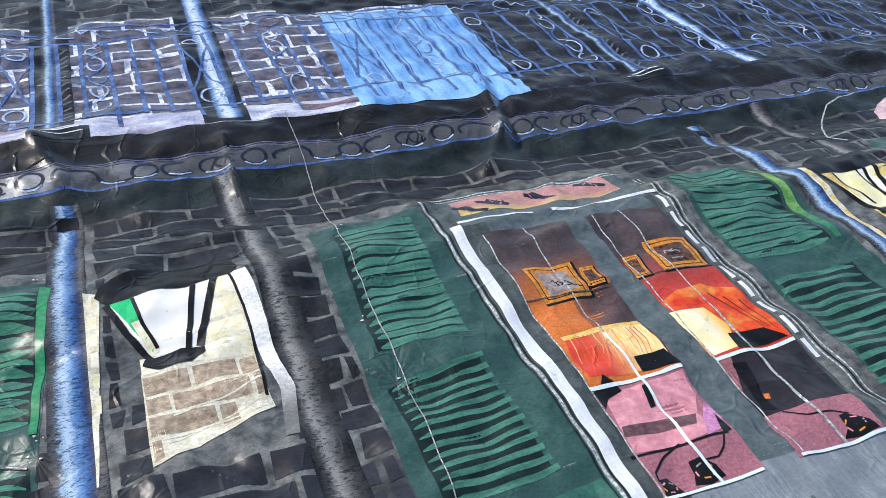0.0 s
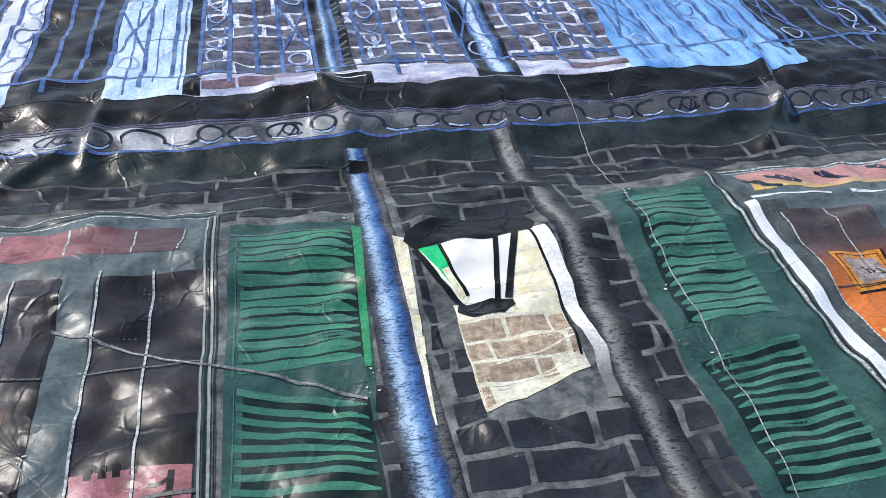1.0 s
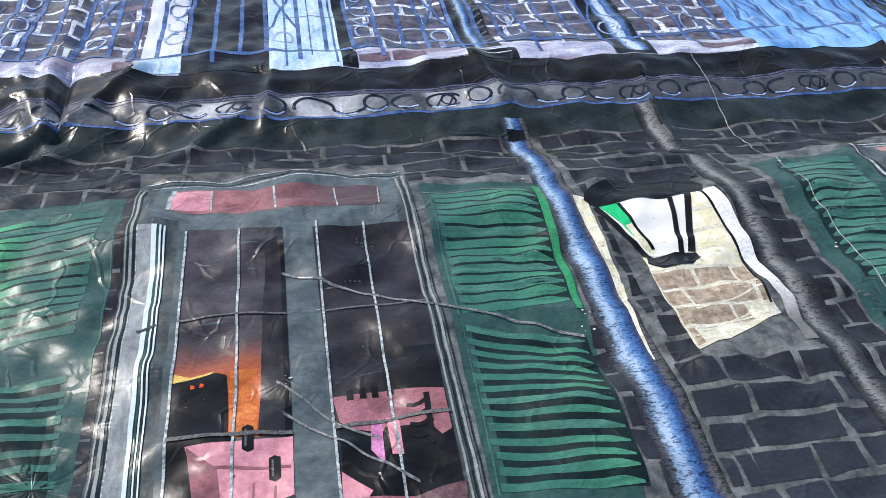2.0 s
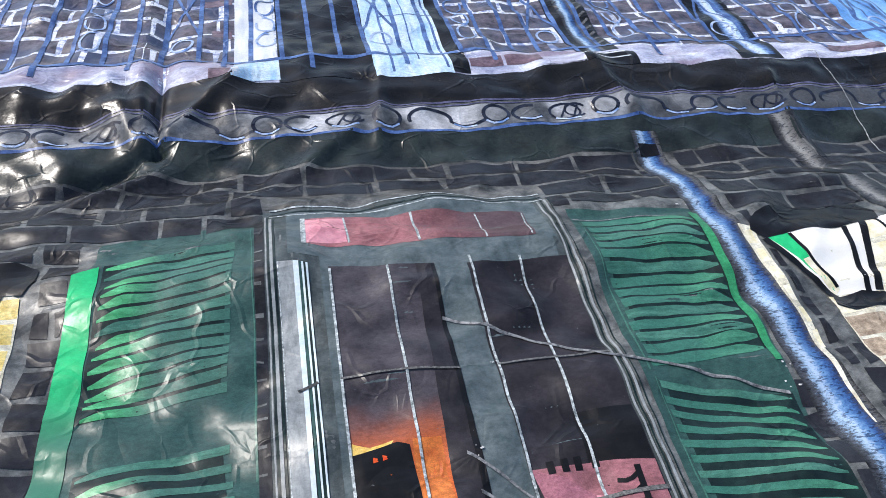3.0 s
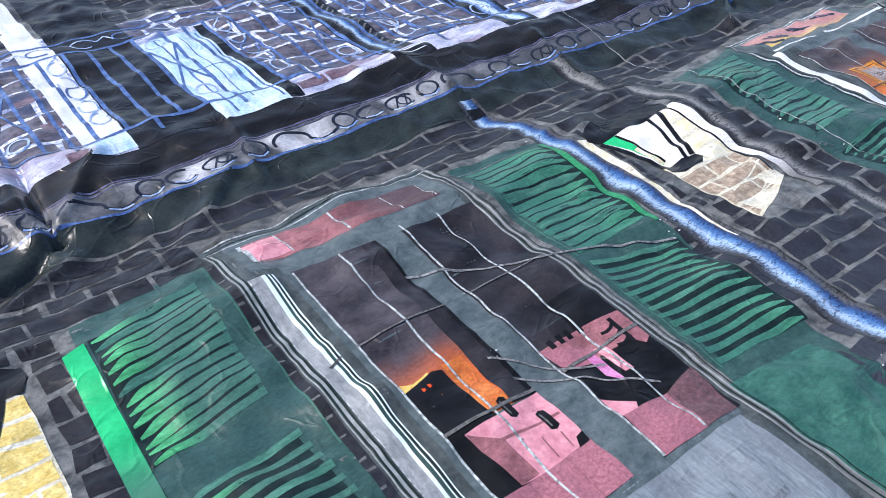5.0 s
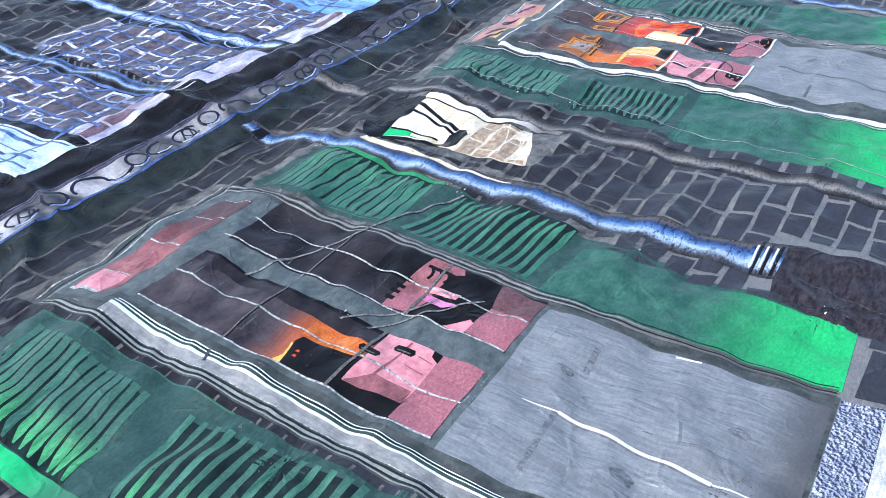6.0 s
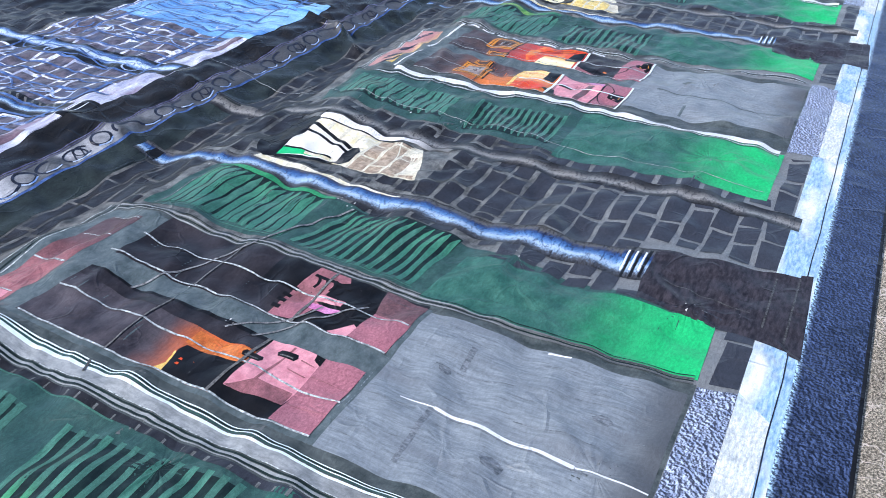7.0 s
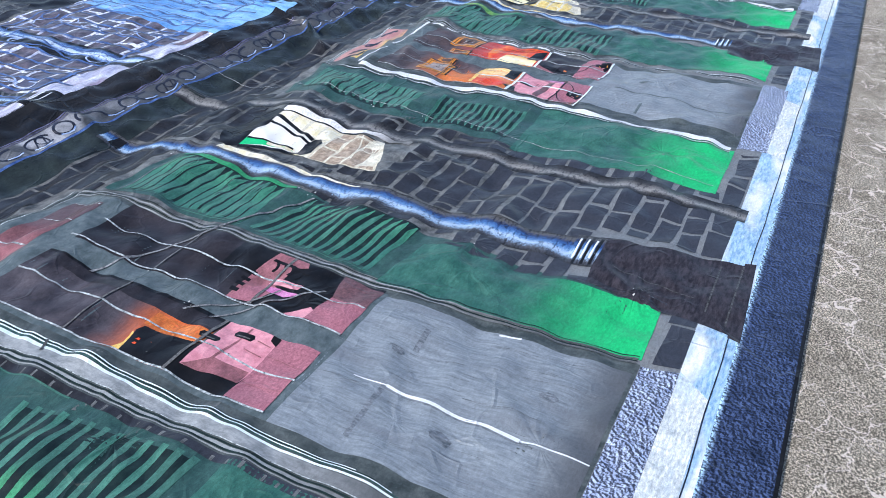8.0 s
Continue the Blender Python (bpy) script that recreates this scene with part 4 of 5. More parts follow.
        for k in range(5):
            a = 1.3 * k + 10 * u
            Piece().ribbon(o((u + 0.6 * s * math.cos(a), v + 0.5 * s * math.sin(a)), (u + 0.6 * s * math.cos(a + 0.7), v + 0.5 * s * math.sin(a + 0.7))), 0.004, 6.2).make("gleam", (PINK, GOLD, PALE_GREY)[k % 3], shape)
    lines(left, "cord", BLACK, 6.4, (0.0045, q(1.134, 1.158), q(1.079, 1.14), q(1.04, 1.11), q(1.034, 1.087)), (0.004, q(1.245, 1.147), q(1.226, 1.12), q(1.2, 1.102), q(1.16, 1.105)))
    lines(right, "cord", BLACK, 6.4, (0.004, q(1.44, 1.17), q(1.487, 1.136), q(1.555, 1.128), q(1.586, 1.11)))
    for u0, u1, mid, low, top in ((1.03, 1.298, 1.182, 1.168, 1.183), (1.4, 1.662, 1.53, 1.526, 1.515)):
        lines(d, "glazing_bar", FINE_LINE, 7, (0.0045, q(mid - 0.003, 1.53), q(top, 2.012)), (0.004, q(u0 - 0.006, 1.05), q(u0 - 0.002, 1.36), q(u0 + 0.02, 2.01)))
        lines(d, "glazing_bar", STRIPE if mid < 1.3 else FINE_LINE, 7.4, (0.008, q(low, 1.045), q(low - 0.012, 1.16), q(mid - 0.006, 1.35), q(mid - 0.003, 1.54)))
        lines(d, "glazing_bar", STRIPE, 7.8, (0.011, q(u0 - 0.002, 1.362), q(u1, 1.371)), (0.008, q(u0 - 0.016, 1.046), q(u1 - 0.028, 1.04)))
        lines(d, "glazing_bar", PIPE_EDGE, 7.2, (0.004, q(u0 + 0.012, 1.71), q(u1, 1.708)))
    lines(d, "panel_groove", TEAL, 3.4, (0.012, q(1.2, 0.8), q(1.1, 0.8)), (0.02, q(1.42, 0.86), q(1.47, 0.84)), (0.008, q(1.3, 0.42), q(1.32, 0.95)))
    Piece().quad(q(0.97, 0.25), q(1.72, 0.25), q(1.72, 0.36), q(0.97, 0.36), 2.4).make("door_step", STONE, d, "printed speckled stone step")


def shutter(name_label, outer, upper, lower, counts, slat_mat, strip=None, pointed=-1, edge=None):
    """outer, upper, lower: corner outlines of the frame and the two slatted fields."""
    s = Piece().quad(*outer, 1.4).make("printed_shutter", GREEN, banner, name_label)
    a, b = np.array(lower[0]), np.array(lower[1])
    Piece().quad((outer[0][0], outer[0][1]), (outer[1][0], outer[1][1]), (outer[1][0] + 0.0, b[1] - 0.04), (outer[0][0], a[1] - 0.04), 2.6).make("lower_panel", PANEL, s, "printed plain panel turning bright green at its foot")
    r = random.Random(int(abs(outer[0][0]) * 1000))
    for field, n in ((upper, counts[0]), (lower, counts[1])):
        bl, br, tr, tl = (np.array(p, float) for p in field)
        lift, side = (tl - bl) * (0.3 / n), np.array([0.008, 0.0])
        e0, e1 = (-side, -side) if pointed < 0 else (side, side)
        Piece().quad(bl + lift + e0, br + lift + e1, tr - lift + e1, tl - lift + e0, 2.2).make("slat_recess", GAP, s)
        for k in range(n):
            t = (k + 0.5 + r.uniform(-0.03, 0.03)) / n
            fill = (0.76 if field is upper else 0.5) + r.uniform(-0.05, 0.05)
            a, b = bl + (tl - bl) * t + (r.uniform(-0.004, 0.004), 0), br + (tr - br) * t
            a, b = (a, b + (0.004, 0)) if pointed < 0 else (a - (0.004, 0), b)
            slat(s, a, b, fill * (tl[1] - bl[1]) / n, pointed, 0.012 if k < 2 else 0.003, slat_mat if r.random() < 0.8 else SLAT_DIM)
    if strip:
        Piece().quad(*strip, 4.2).make("edge_strip", edge, s, "bright green printed edge")
    return s


def slat(parent, a, b, width, pointed, bow, material):
    """One louvre from a to b, drawn out to a drooping point at its first (-1) or last (1) end."""
    n = max(4, int(math.hypot(b[0] - a[0], b[1] - a[1]) / 0.012) + 1)
    s = np.linspace(0, 1, n)
    near = s if pointed < 0 else 1 - s
    half = width / 2 * np.clip(near / 0.13, 0.12, 1) ** 0.6
    mid = a[1] + (b[1] - a[1]) * s - 0.5 * width * np.clip(1 - near / 0.16, 0, 1) + bow * (1 - near) ** 3
    u = a[0] + (b[0] - a[0]) * s
    p = Piece()
    p.grid(np.repeat(u[:, None], 3, 1), mid[:, None] + half[:, None] * np.array([-1, 0, 1]), 3)
    return p.make("slat", material, parent)


def brickwork(name, u0, u1, v0, v1, pitch, holes, material, layer, length=0.19, gap=0.013, seed=1, parts=0, label=""):
    """Courses of printed bricks, left out of the holes; the first few are pieces, the rest one mesh."""
    r = random.Random(seed)
    rest, made = Piece(), 0
    n = int((v1 - v0) / pitch)
    for k in range(n):
        b0, b1 = v0 + k * pitch, v0 + (k + 1) * pitch - gap
        u = u0 - r.uniform(0, length)
        while u < u1:
            w = length * r.choice((0.55, 0.9, 1.0, 1.08))
            runs = [(max(u, u0), min(u + w - gap, u1))]
            for h0, g0, h1, g1 in holes:
                if b1 > g0 and b0 < g1:
                    runs = [q for a, b in runs for q in ((a, min(b, h0)), (max(a, h1), b)) if q[1] - q[0] > 0.012]
            for a, b in runs:
                e = [r.uniform(-0.006, 0.006) for _ in range(8)]
                corner = ((a + e[0], b0 + e[1]), (b + e[2], b0 + e[3]), (b + e[4], b1 + e[5]), (a + e[6], b1 + e[7]))
                if made < parts and a > -1.2 and b < 1.0:
                    Piece().quad(*corner, layer, 0.0125).make("brick", material, banner)
                    made += 1
                else:
                    rest.quad(*corner, layer, 0.0125 if b0 < 4 else 0.025)
            u += w
    if rest.total:
        tagged(rest.make(name, material, banner, label), kind="stuff")


first_door()
for k in (0.0, 2.2):
    second_door(k)

shutter("printed green louvred shutter, lit", ((-0.485, 0.362), (-0.24, 0.368), (-0.1, 2.16), (-0.45, 2.2)),
        ((-0.43, 1.645), (-0.165, 1.66), (-0.14, 2.13), (-0.42, 2.15)), ((-0.445, 1.17), (-0.172, 1.14), (-0.17, 1.56), (-0.43, 1.62)), (14, 13), SLAT,
        ((-0.162, 1.63), (-0.146, 1.63), (-0.11, 2.14), (-0.135, 2.145)), 1, EDGE_GREEN)
for pts in (((-0.443, 1.64), (-0.437, 1.9), (-0.43, 2.15)), ((-0.457, 1.17), (-0.447, 1.4), (-0.44, 1.62)), ((-1.24, 1.5), (-1.24, 1.9), (-1.243, 2.2))):
    Piece().ribbon(pts, 0.0045, 3.4, 0.002).make("lit_line", SLAT_LIT, banner, "bright green printed edge line")
shutter("printed green louvred shutter with a bright edge", ((-1.66, 0.362), (-1.22, 0.362), (-1.225, 2.25), (-1.585, 2.2)),
        ((-1.565, 1.665), (-1.3, 1.71), (-1.284, 2.155), (-1.555, 2.105)), ((-1.55, 1.1), (-1.25, 1.1), (-1.295, 1.6), (-1.55, 1.57)), (14, 13), SLAT_LIT,
        ((-1.63, 1.3), (-1.575, 1.3), (-1.572, 2.088), (-1.626, 2.064)), -1, GREEN_LEAF)
for k in (0.0, 2.2):
    shutter("printed dark green louvred shutter", ((0.52 + k, 0.362), (0.94 + k, 0.362), (0.93 + k, 2.24), (0.57 + k, 2.2)),
            ((0.61 + k, 1.63), (0.84 + k, 1.64), (0.88 + k, 2.18), (0.645 + k, 2.17)), ((0.6 + k, 1.17), (0.85 + k, 1.18), (0.836 + k, 1.57), (0.6 + k, 1.55)), (15, 13), SLAT_DIM)
    shutter("printed dark green louvred shutter beside a lamp", ((1.77 + k, 0.362), (2.16 + k, 0.362), (2.2 + k, 2.16), (1.77 + k, 2.18)),
            ((1.785 + k, 1.69), (2.1 + k, 1.69), (2.12 + k, 2.15), (1.8 + k, 2.19)), ((1.765 + k, 1.16), (2.08 + k, 1.16), (2.093 + k, 1.61), (1.79 + k, 1.6)), (14, 12), SLAT_DIM, None, 1)
    Piece().quad((2.125 + k, 1.7), (2.148 + k, 1.7), (2.19 + k, 2.14), (2.14 + k, 2.15), 2.8).make("lit_edge", LIME, banner, "printed lime green lit edge")


# ---- pipes ----
def blue_pipe(du):
    q = lambda u, v: (u + du, v)
    p = Piece().ribbon([q(-0.06, 0.66), q(-0.073, 1.4), q(-0.076, 2.05), q(-0.07, 2.5), q(-0.07, 2.6)], 0.132, 2.6, 0.085, columns=11).make("printed_pipe", TUBE_BLUE, banner, "printed blue drainpipe with grey speckled edges", 11)
    Piece().ribbon([q(-0.07, 2.515), q(-0.07, 2.555)], 0.06, 5.2).make("pipe_joint", BLACK, p)
    bell = Piece().ribbon([q(-0.055, 0.6), q(-0.055, 0.69)], 0.175, 3.4, 0.155, columns=11).make("pipe_socket", TUBE_BLUE, p, "", 11)
    for k in range(3):
        Piece().ribbon([q(-0.13, 0.612 + 0.026 * k), q(0.02, 0.612 + 0.026 * k)], 0.009, 4.4).make("socket_ring", BLACK, bell)
        Piece().ribbon([q(-0.1, 0.622 + 0.026 * k), q(0.0, 0.622 + 0.026 * k)], 0.006, 4.8).make("socket_ring", STRIPE, bell)
    box = Piece().quad(q(-0.27, 0.175), q(0.1, 0.19), q(0.035, 0.625), q(-0.225, 0.59), 2.8).make("downspout_box", BOOT, p, "printed dark downspout box")
    Piece().quad(q(-0.29, 0.152), q(0.118, 0.168), q(0.11, 0.2), q(-0.28, 0.186), 3.4).make("box_foot", BOOT, box)
    lines(box, "box_line", PIPE_EDGE, 4, (0.005, q(-0.24, 0.2), q(0.09, 0.2)), (0.005, q(-0.2, 0.26), q(0.06, 0.26)), (0.004, q(-0.15, 0.3), q(-0.1, 0.55)))


def grey_pipe(du):
    q = lambda u, v: (u + du, v)
    line = [q(0.415, 0.24), q(0.42, 0.8), q(0.418, 1.5), q(0.432, 2.0), q(0.425, 2.3), q(0.415, 2.65)]
    p = Piece().ribbon(line, 0.095, 2.6, columns=9).make("printed_pipe", TUBE_GREY, banner, "printed grey speckled drainpipe", 9)
    Piece().ribbon([q(0.352, 1.46), q(0.376, 1.61), q(0.36, 1.69), q(0.357, 1.8), q(0.358, 1.9), q(0.343, 2.03)], 0.03, 4.4, 0.044, columns=5).make("pipe_shine", PIPE_WHITE, p, "lamplit white side of the pipe")
    Piece().ribbon([q(0.326, 1.6), q(0.335, 1.8), q(0.334, 1.9), q(0.32, 2.02)], 0.007, 5).make("pipe_shadow", BLACK, p)
    Piece().ribbon([q(0.41, 2.28), q(0.41, 2.31)], 0.1, 4.6).make("pipe_joint", SMOKE, p)


for k in (0.0, 2.34):
    blue_pipe(k)
for k in (0.0, 2.2):
    grey_pipe(k)


# ---- lamps ----
def lamp(du, gold):
    q = lambda u, v: (u + du, v)
    o = lambda *pts: [q(*p) for p in pts]
    glow = Piece().poly(o((0.067, 1.455), (0.2, 1.5), (0.338, 1.568), (0.328, 1.64), (0.335, 1.713), (0.331, 1.83), (0.331, 1.94), (0.323, 2.016), (0.296, 2.032), (0.215, 2.012), (0.08, 2.02), (0.022, 2.016),
                          (0.05, 1.885), (0.088, 1.81), (0.07, 1.75), (0.066, 1.534)), 2.9).make("lamplit_patch", LIT_MORTAR, banner, "printed patch of wall lit by a lamp")
    r = random.Random(5)
    for k in range(8):
        v = 1.47 + 0.0695 * k
        start = 0.072 if v < 1.79 else 0.235
        stop = min(0.333, 0.06 + (v - 1.454) / 0.42) - 0.006
        w = r.choice((0.05, 0.1, 0.14))
        u = start
        while u < stop - 0.015:
            e = min(u + w, stop)
            sag = r.uniform(-0.004, 0.004)
            Piece().quad(q(u, v + sag), q(e, v + 0.006 + sag), q(e - 0.002, v + 0.061 + r.uniform(-0.003, 0.003)), q(u, v + 0.058), 3.6).make("lamplit_brick", GOLD_BRICK if gold else PALE_BRICK if v > 1.74 else LIT_BRICK, glow)
            u = e + r.uniform(0.006, 0.01)
            w = r.choice((0.1, 0.14, 0.17))
    for a, b, w in (((0.09, 1.53), (0.33, 1.58), 0.006), ((0.1, 1.515), (0.31, 1.6), 0.004), ((0.12, 1.59), (0.325, 1.655), 0.005)):
        Piece().ribbon(spread(o(a, ((a[0] + b[0]) / 2, (a[1] + b[1]) / 2 - 0.008), b), 0.003, 4), w, 4.3).make("mortar_streak", LIT_MORTAR, glow)
    Piece().quad(q(-0.041, 1.45), q(-0.037, 1.45), q(0.002, 2.056), q(-0.036, 2.07), 3.9).make("lit_edge", LIT_MORTAR, glow, "printed lamplit strip of brickwork")
    for k in range(6):
        v = 1.66 + 0.068 * k
        Piece().quad(q(-0.029 - 0.001 * k, v), q(-0.02 + 0.002 * k, v), q(-0.017 + 0.002 * k, v + 0.048), q(-0.03, v + 0.045), 4.4).make("lamplit_brick", GOLD_BRICK if gold else PALE_BRICK, glow)
    Piece().poly(o((0.022, 2.014), (0.08, 2.018), (0.215, 2.008), (0.285, 2.022), (0.25, 1.92), (0.215, 1.81), (0.1, 1.815), (0.06, 1.9)), 4.2).make("lamp_glass", LIT_WALL if not gold else GLASS_GOLD, glow, "printed glowing lamp glass")
    Piece().poly(o((0.022, 2.012), (0.075, 2.016), (0.085, 1.925), (0.11, 1.85), (0.105, 1.82), (0.066, 1.905)), 4.8).make("green_gleam", GREEN_LEAF if not gold else YELLOW, glow)
    Piece().poly(o((0.066, 1.92), (0.085, 1.925), (0.12, 1.83), (0.1, 1.812)), 5.2).make("warm_gleam", PALE_BRICK, glow)
    body = Piece().poly(o((0.076, 1.775), (0.084, 1.802), (0.168, 1.817), (0.22, 1.804), (0.22, 1.779), (0.185, 1.751), (0.111, 1.752)), 5.8).make("lamp_body", BLACK, glow, "printed black lantern frame")
    Piece().poly(spread(o((-0.01, 2.05), (0.005, 2.085), (0.035, 2.11), (0.09, 2.13), (0.136, 2.14), (0.19, 2.125), (0.247, 2.125), (0.3, 2.135), (0.339, 2.12), (0.345, 2.07), (0.328, 2.025), (0.293, 2.028), (0.211, 2.01), (0.08, 2.018), (0.02, 2.012)), 0.004, 2), 6.2).make("lamp_cap", BLACK, body)
    for pts, w in ((((0.012, 2.01), (0.052, 1.89), (0.096, 1.8)), 0.017), (((0.077, 2.012), (0.09, 1.92), (0.116, 1.835)), 0.009), (((0.226, 2.012), (0.205, 1.91), (0.184, 1.81)), 0.014), (((0.282, 2.026), (0.24, 1.9), (0.211, 1.81)), 0.018)):
        Piece().ribbon(o(*pts), w, 6.6).make("lamp_bar", BLACK, body)


for k, gold in ((0.0, False), (2.33, True), (-2.05, True)):
    lamp(k, gold)


# ---- balcony floor and railing ----
def balcony():
    b = Piece().rect(U0, 2.762, U1, 2.91, 1.2).make("balcony_edge", BAND, banner, "printed black balcony edge")
    for v, w in ((2.766, 0.006), (2.754, 0.004)):
        Piece().ribbon([(U0, v), (U1, v)], w, 2.4).make("edge_line", LILAC, b)
    f = Piece().rect(U0, 2.662, U1, 2.748, 2).make("frieze", FRIEZE, b, "printed grey frieze with black scrolls")
    Piece().ribbon(spread([(U0 + 0.1 * i, 2.657) for i in range(83)], 0.002, 9), 0.009, 2.8).make("edge_line", BLUE_LINE, b, "blue printed line")
    Piece().rect(U0, 2.528, U1, 2.66, 1.7).make("shadow_line", GREEN_SHADE, b)
    low = 2.667
    u, k, light = U0 + 0.1, 0, []
    while u < U1 - 0.2:
        p = Piece()
        kind = k % 5
        if kind in (0, 2):
            p.ring(u, low + 0.04, 0.04, 0.035, 0.011, 3.4)
            light.append([(u - 0.035, low + 0.016), (u - 0.015, low + 0.004), (u + 0.015, low + 0.004), (u + 0.035, low + 0.016)])
            u += 0.1
        elif kind == 1:
            p.ring(u + 0.03, low + 0.034, 0.065, 0.038, 0.011, 3.4, 200, -10)
            p.ribbon([(u + 0.092, low + 0.029), (u + 0.12, low + 0.008), (u + 0.16, low + 0.006), (u + 0.2, low + 0.02)], 0.01, 3.4)
            light.append([(u + 0.1, low + 0.018), (u + 0.13, low + 0.003), (u + 0.17, low + 0.003)])
            u += 0.235
        elif kind == 3:
            p.ring(u, low + 0.038, 0.048, 0.034, 0.011, 3.4, 60, 330)
            light.append([(u - 0.03, low + 0.014), (u + 0.01, low + 0.003), (u + 0.04, low + 0.014)])
            u += 0.12
        else:
            p.ring(u, low + 0.038, 0.05, 0.032, 0.008, 3.4).ring(u + 0.035, low + 0.042, 0.034, 0.026, 0.007, 3.6, 30, 320)
            p.ribbon([(u - 0.02, low + 0.01), (u + 0.01, low + 0.066)], 0.006, 3.9).ribbon([(u + 0.02, low + 0.008), (u + 0.045, low + 0.062)], 0.006, 4)
            light.append([(u - 0.035, low + 0.012), (u + 0.01, low + 0.002), (u + 0.045, low + 0.01)])
            u += 0.13
        p.make("scroll", SCROLL, f)
        k += 1
    for pts in light:
        Piece().ribbon(pts, 0.006, 4.6).make("scroll_gleam", RAIL_PALE, f)


def s_scroll(parent, u, v0, v1, layer, size=0.031):
    """A column of open curls, turned left and right by turns, joined end to end."""
    n = 5
    h = (v1 - v0) / n
    for k in range(n):
        v, side = v0 + (k + 0.5) * h, 1 if k % 2 else -1
        p = Piece().ring(u, v, size, 0.42 * h, 0.008, layer, 90 + 20 * side, 90 - 290 * side, 26)
        p.ribbon([(u + 0.5 * side * size, v + 0.36 * h), (u - 0.3 * side * size, v + 0.55 * h), (u - 0.9 * side * size, v + 0.75 * h)], 0.007, layer + 0.2)
        p.make("curl", (RAIL_PALE, RAIL_PALE, RAIL)[k % 3], parent)


def railing():
    rail = Piece().ribbon([(U0, 3.05), (-0.6, 3.045), (0.2, 3.065), (0.7, 3.12), (U1, 3.125)], 0.016, 5).make("printed_railing", RAIL, banner, "printed blue wrought-iron balcony railing")
    for v in (3.83, 3.97):
        Piece().ribbon([(U0, v), (U1, v)], 0.014, 5).make("rail", RAIL, rail)
    curls = (-2.45, -1.735, -1.185, -0.5, 0.08, 0.805, 1.43, 2.12, 2.78, 3.44, 4.1)
    crosses = (-2.77, -2.11, -1.455, -0.8, -0.207, 0.466, 1.12, 1.78, 2.45, 3.1, 3.77)
    posts = set()
    for u in curls:
        s_scroll(rail, u, 3.13, 3.79, 5.8)
        posts.update((round(u - 0.05, 3), round(u + 0.05, 3)))
    for u in crosses:
        p = Piece()
        p.ribbon([(u - 0.055, 3.26), (u + 0.055, 3.64)], 0.01, 5.6).ribbon([(u + 0.055, 3.26), (u - 0.055, 3.64)], 0.01, 5.9)
        p.make("cross_panel", RAIL, rail)
        for v in (3.19, 3.71):
            Piece().ring(u, v, 0.036, 0.05, 0.009, 5.6).make("cross_ring", RAIL_PALE, rail)
        posts.update((round(u - 0.058, 3), round(u + 0.058, 3)))
    fixed = sorted(posts)
    for a, b in zip(fixed, fixed[1:]):
        n = max(0, round((b - a) / 0.095) - 1)
        if b - a > 0.13:
            posts.update(round(a + (b - a) * (k + 1) / (n + 1), 3) for k in range(n))
    for k, u in enumerate(sorted(posts)):
        lean = 0.004 * math.sin(k * 2.1)
        Piece().ribbon([(u, 2.97 if k % 3 == 0 else 3.05), (u + lean, 3.45), (u, 3.83)], 0.0155, 5.2).make("baluster", RAIL, rail)
    u, k = U0 + 0.1, 0
    while u < U1 - 0.2:
        p = Piece().ring(u, 3.9, 0.05, 0.038, 0.008, 5.6, 0, 300)
        p.ribbon([(u + 0.05, 3.9), (u + 0.09, 3.93), (u + 0.12, 3.89)], 0.008, 5.6)
        p.make("curl", RAIL_PALE if k % 2 else RAIL, rail)
        u += 0.17
        k += 1


balcony()
Piece().rect(U0, 2.905, 1.67, 4.05, 0.8).make("lit_mortar_field", MORTAR_LIT, banner, "printed pale blue lit mortar")
Piece().rect(1.67, 2.91, U1, 4.05, 0.8).make("dim_mortar_field", MORTAR_BLUE, banner, "printed dim blue mortar")
Piece().rect(U0, 2.906, 0.95, 3.035, 1.4).make("sill_course", SILL_PALE, banner, "printed pale lilac sill course")
railing()
# Openings and pipes of the upper storey
pilaster = Piece().quad((-1.287, 2.9), (-1.15, 2.93), (-1.18, 4.6), (-1.29, 4.6), 3).make("pilaster", WHITE, banner, "printed white pilaster")
Piece().quad((-1.292, 2.895), (-1.146, 2.925), (-1.148, 3.04), (-1.286, 3.03), 3.5).make("pilaster_foot", DOOR_PALE, pilaster)
Piece().rect(-1.15, 2.905, -0.85, 4.6, 3).make("dark_opening", BLACK, banner, "printed black doorway")
pale = Piece().rect(-0.85, 2.9, -0.6, 3.76, 3.4).make("pale_door", DOOR_PALE, banner, "printed pale blue panelled door")
lines(pale, "panel_line", BLUE_LINE, 4, (0.008, (-0.79, 2.93), (-0.79, 3.75)), (0.007, (-0.79, 3.36), (-0.6, 3.36)), (0.008, (-0.615, 2.93), (-0.615, 3.75)), (0.005, (-0.7, 3.0), (-0.7, 3.7)))
Piece().rect(-0.6, 2.91, -0.545, 3.8, 3).make("door_shadow", BLACK, pale)
door = Piece().quad((0.965, 2.9), (1.675, 2.9), (1.745, 3.95), (1.09, 3.95), 3.2).make("blue_door", DOOR_BLUE, banner, "printed bright blue boarded door")
for k in range(6):
    a = 1.09 + 0.095 * k
    Piece().ribbon([(a, 2.98), (a + 0.05, 4.0)], 0.006, 4).make("board_line", BLUE_LINE, door)
Piece().quad((0.965, 2.9), (1.67, 2.9), (1.672, 2.98), (0.972, 2.97), 4).make("door_rail", DOOR_BLUE, door)
Piece().quad((0.9, 4.0), (1.8, 4.0), (1.8, 4.7), (0.95, 4.7), 3).make("dark_opening", BLACK, banner, "printed black opening above the door")
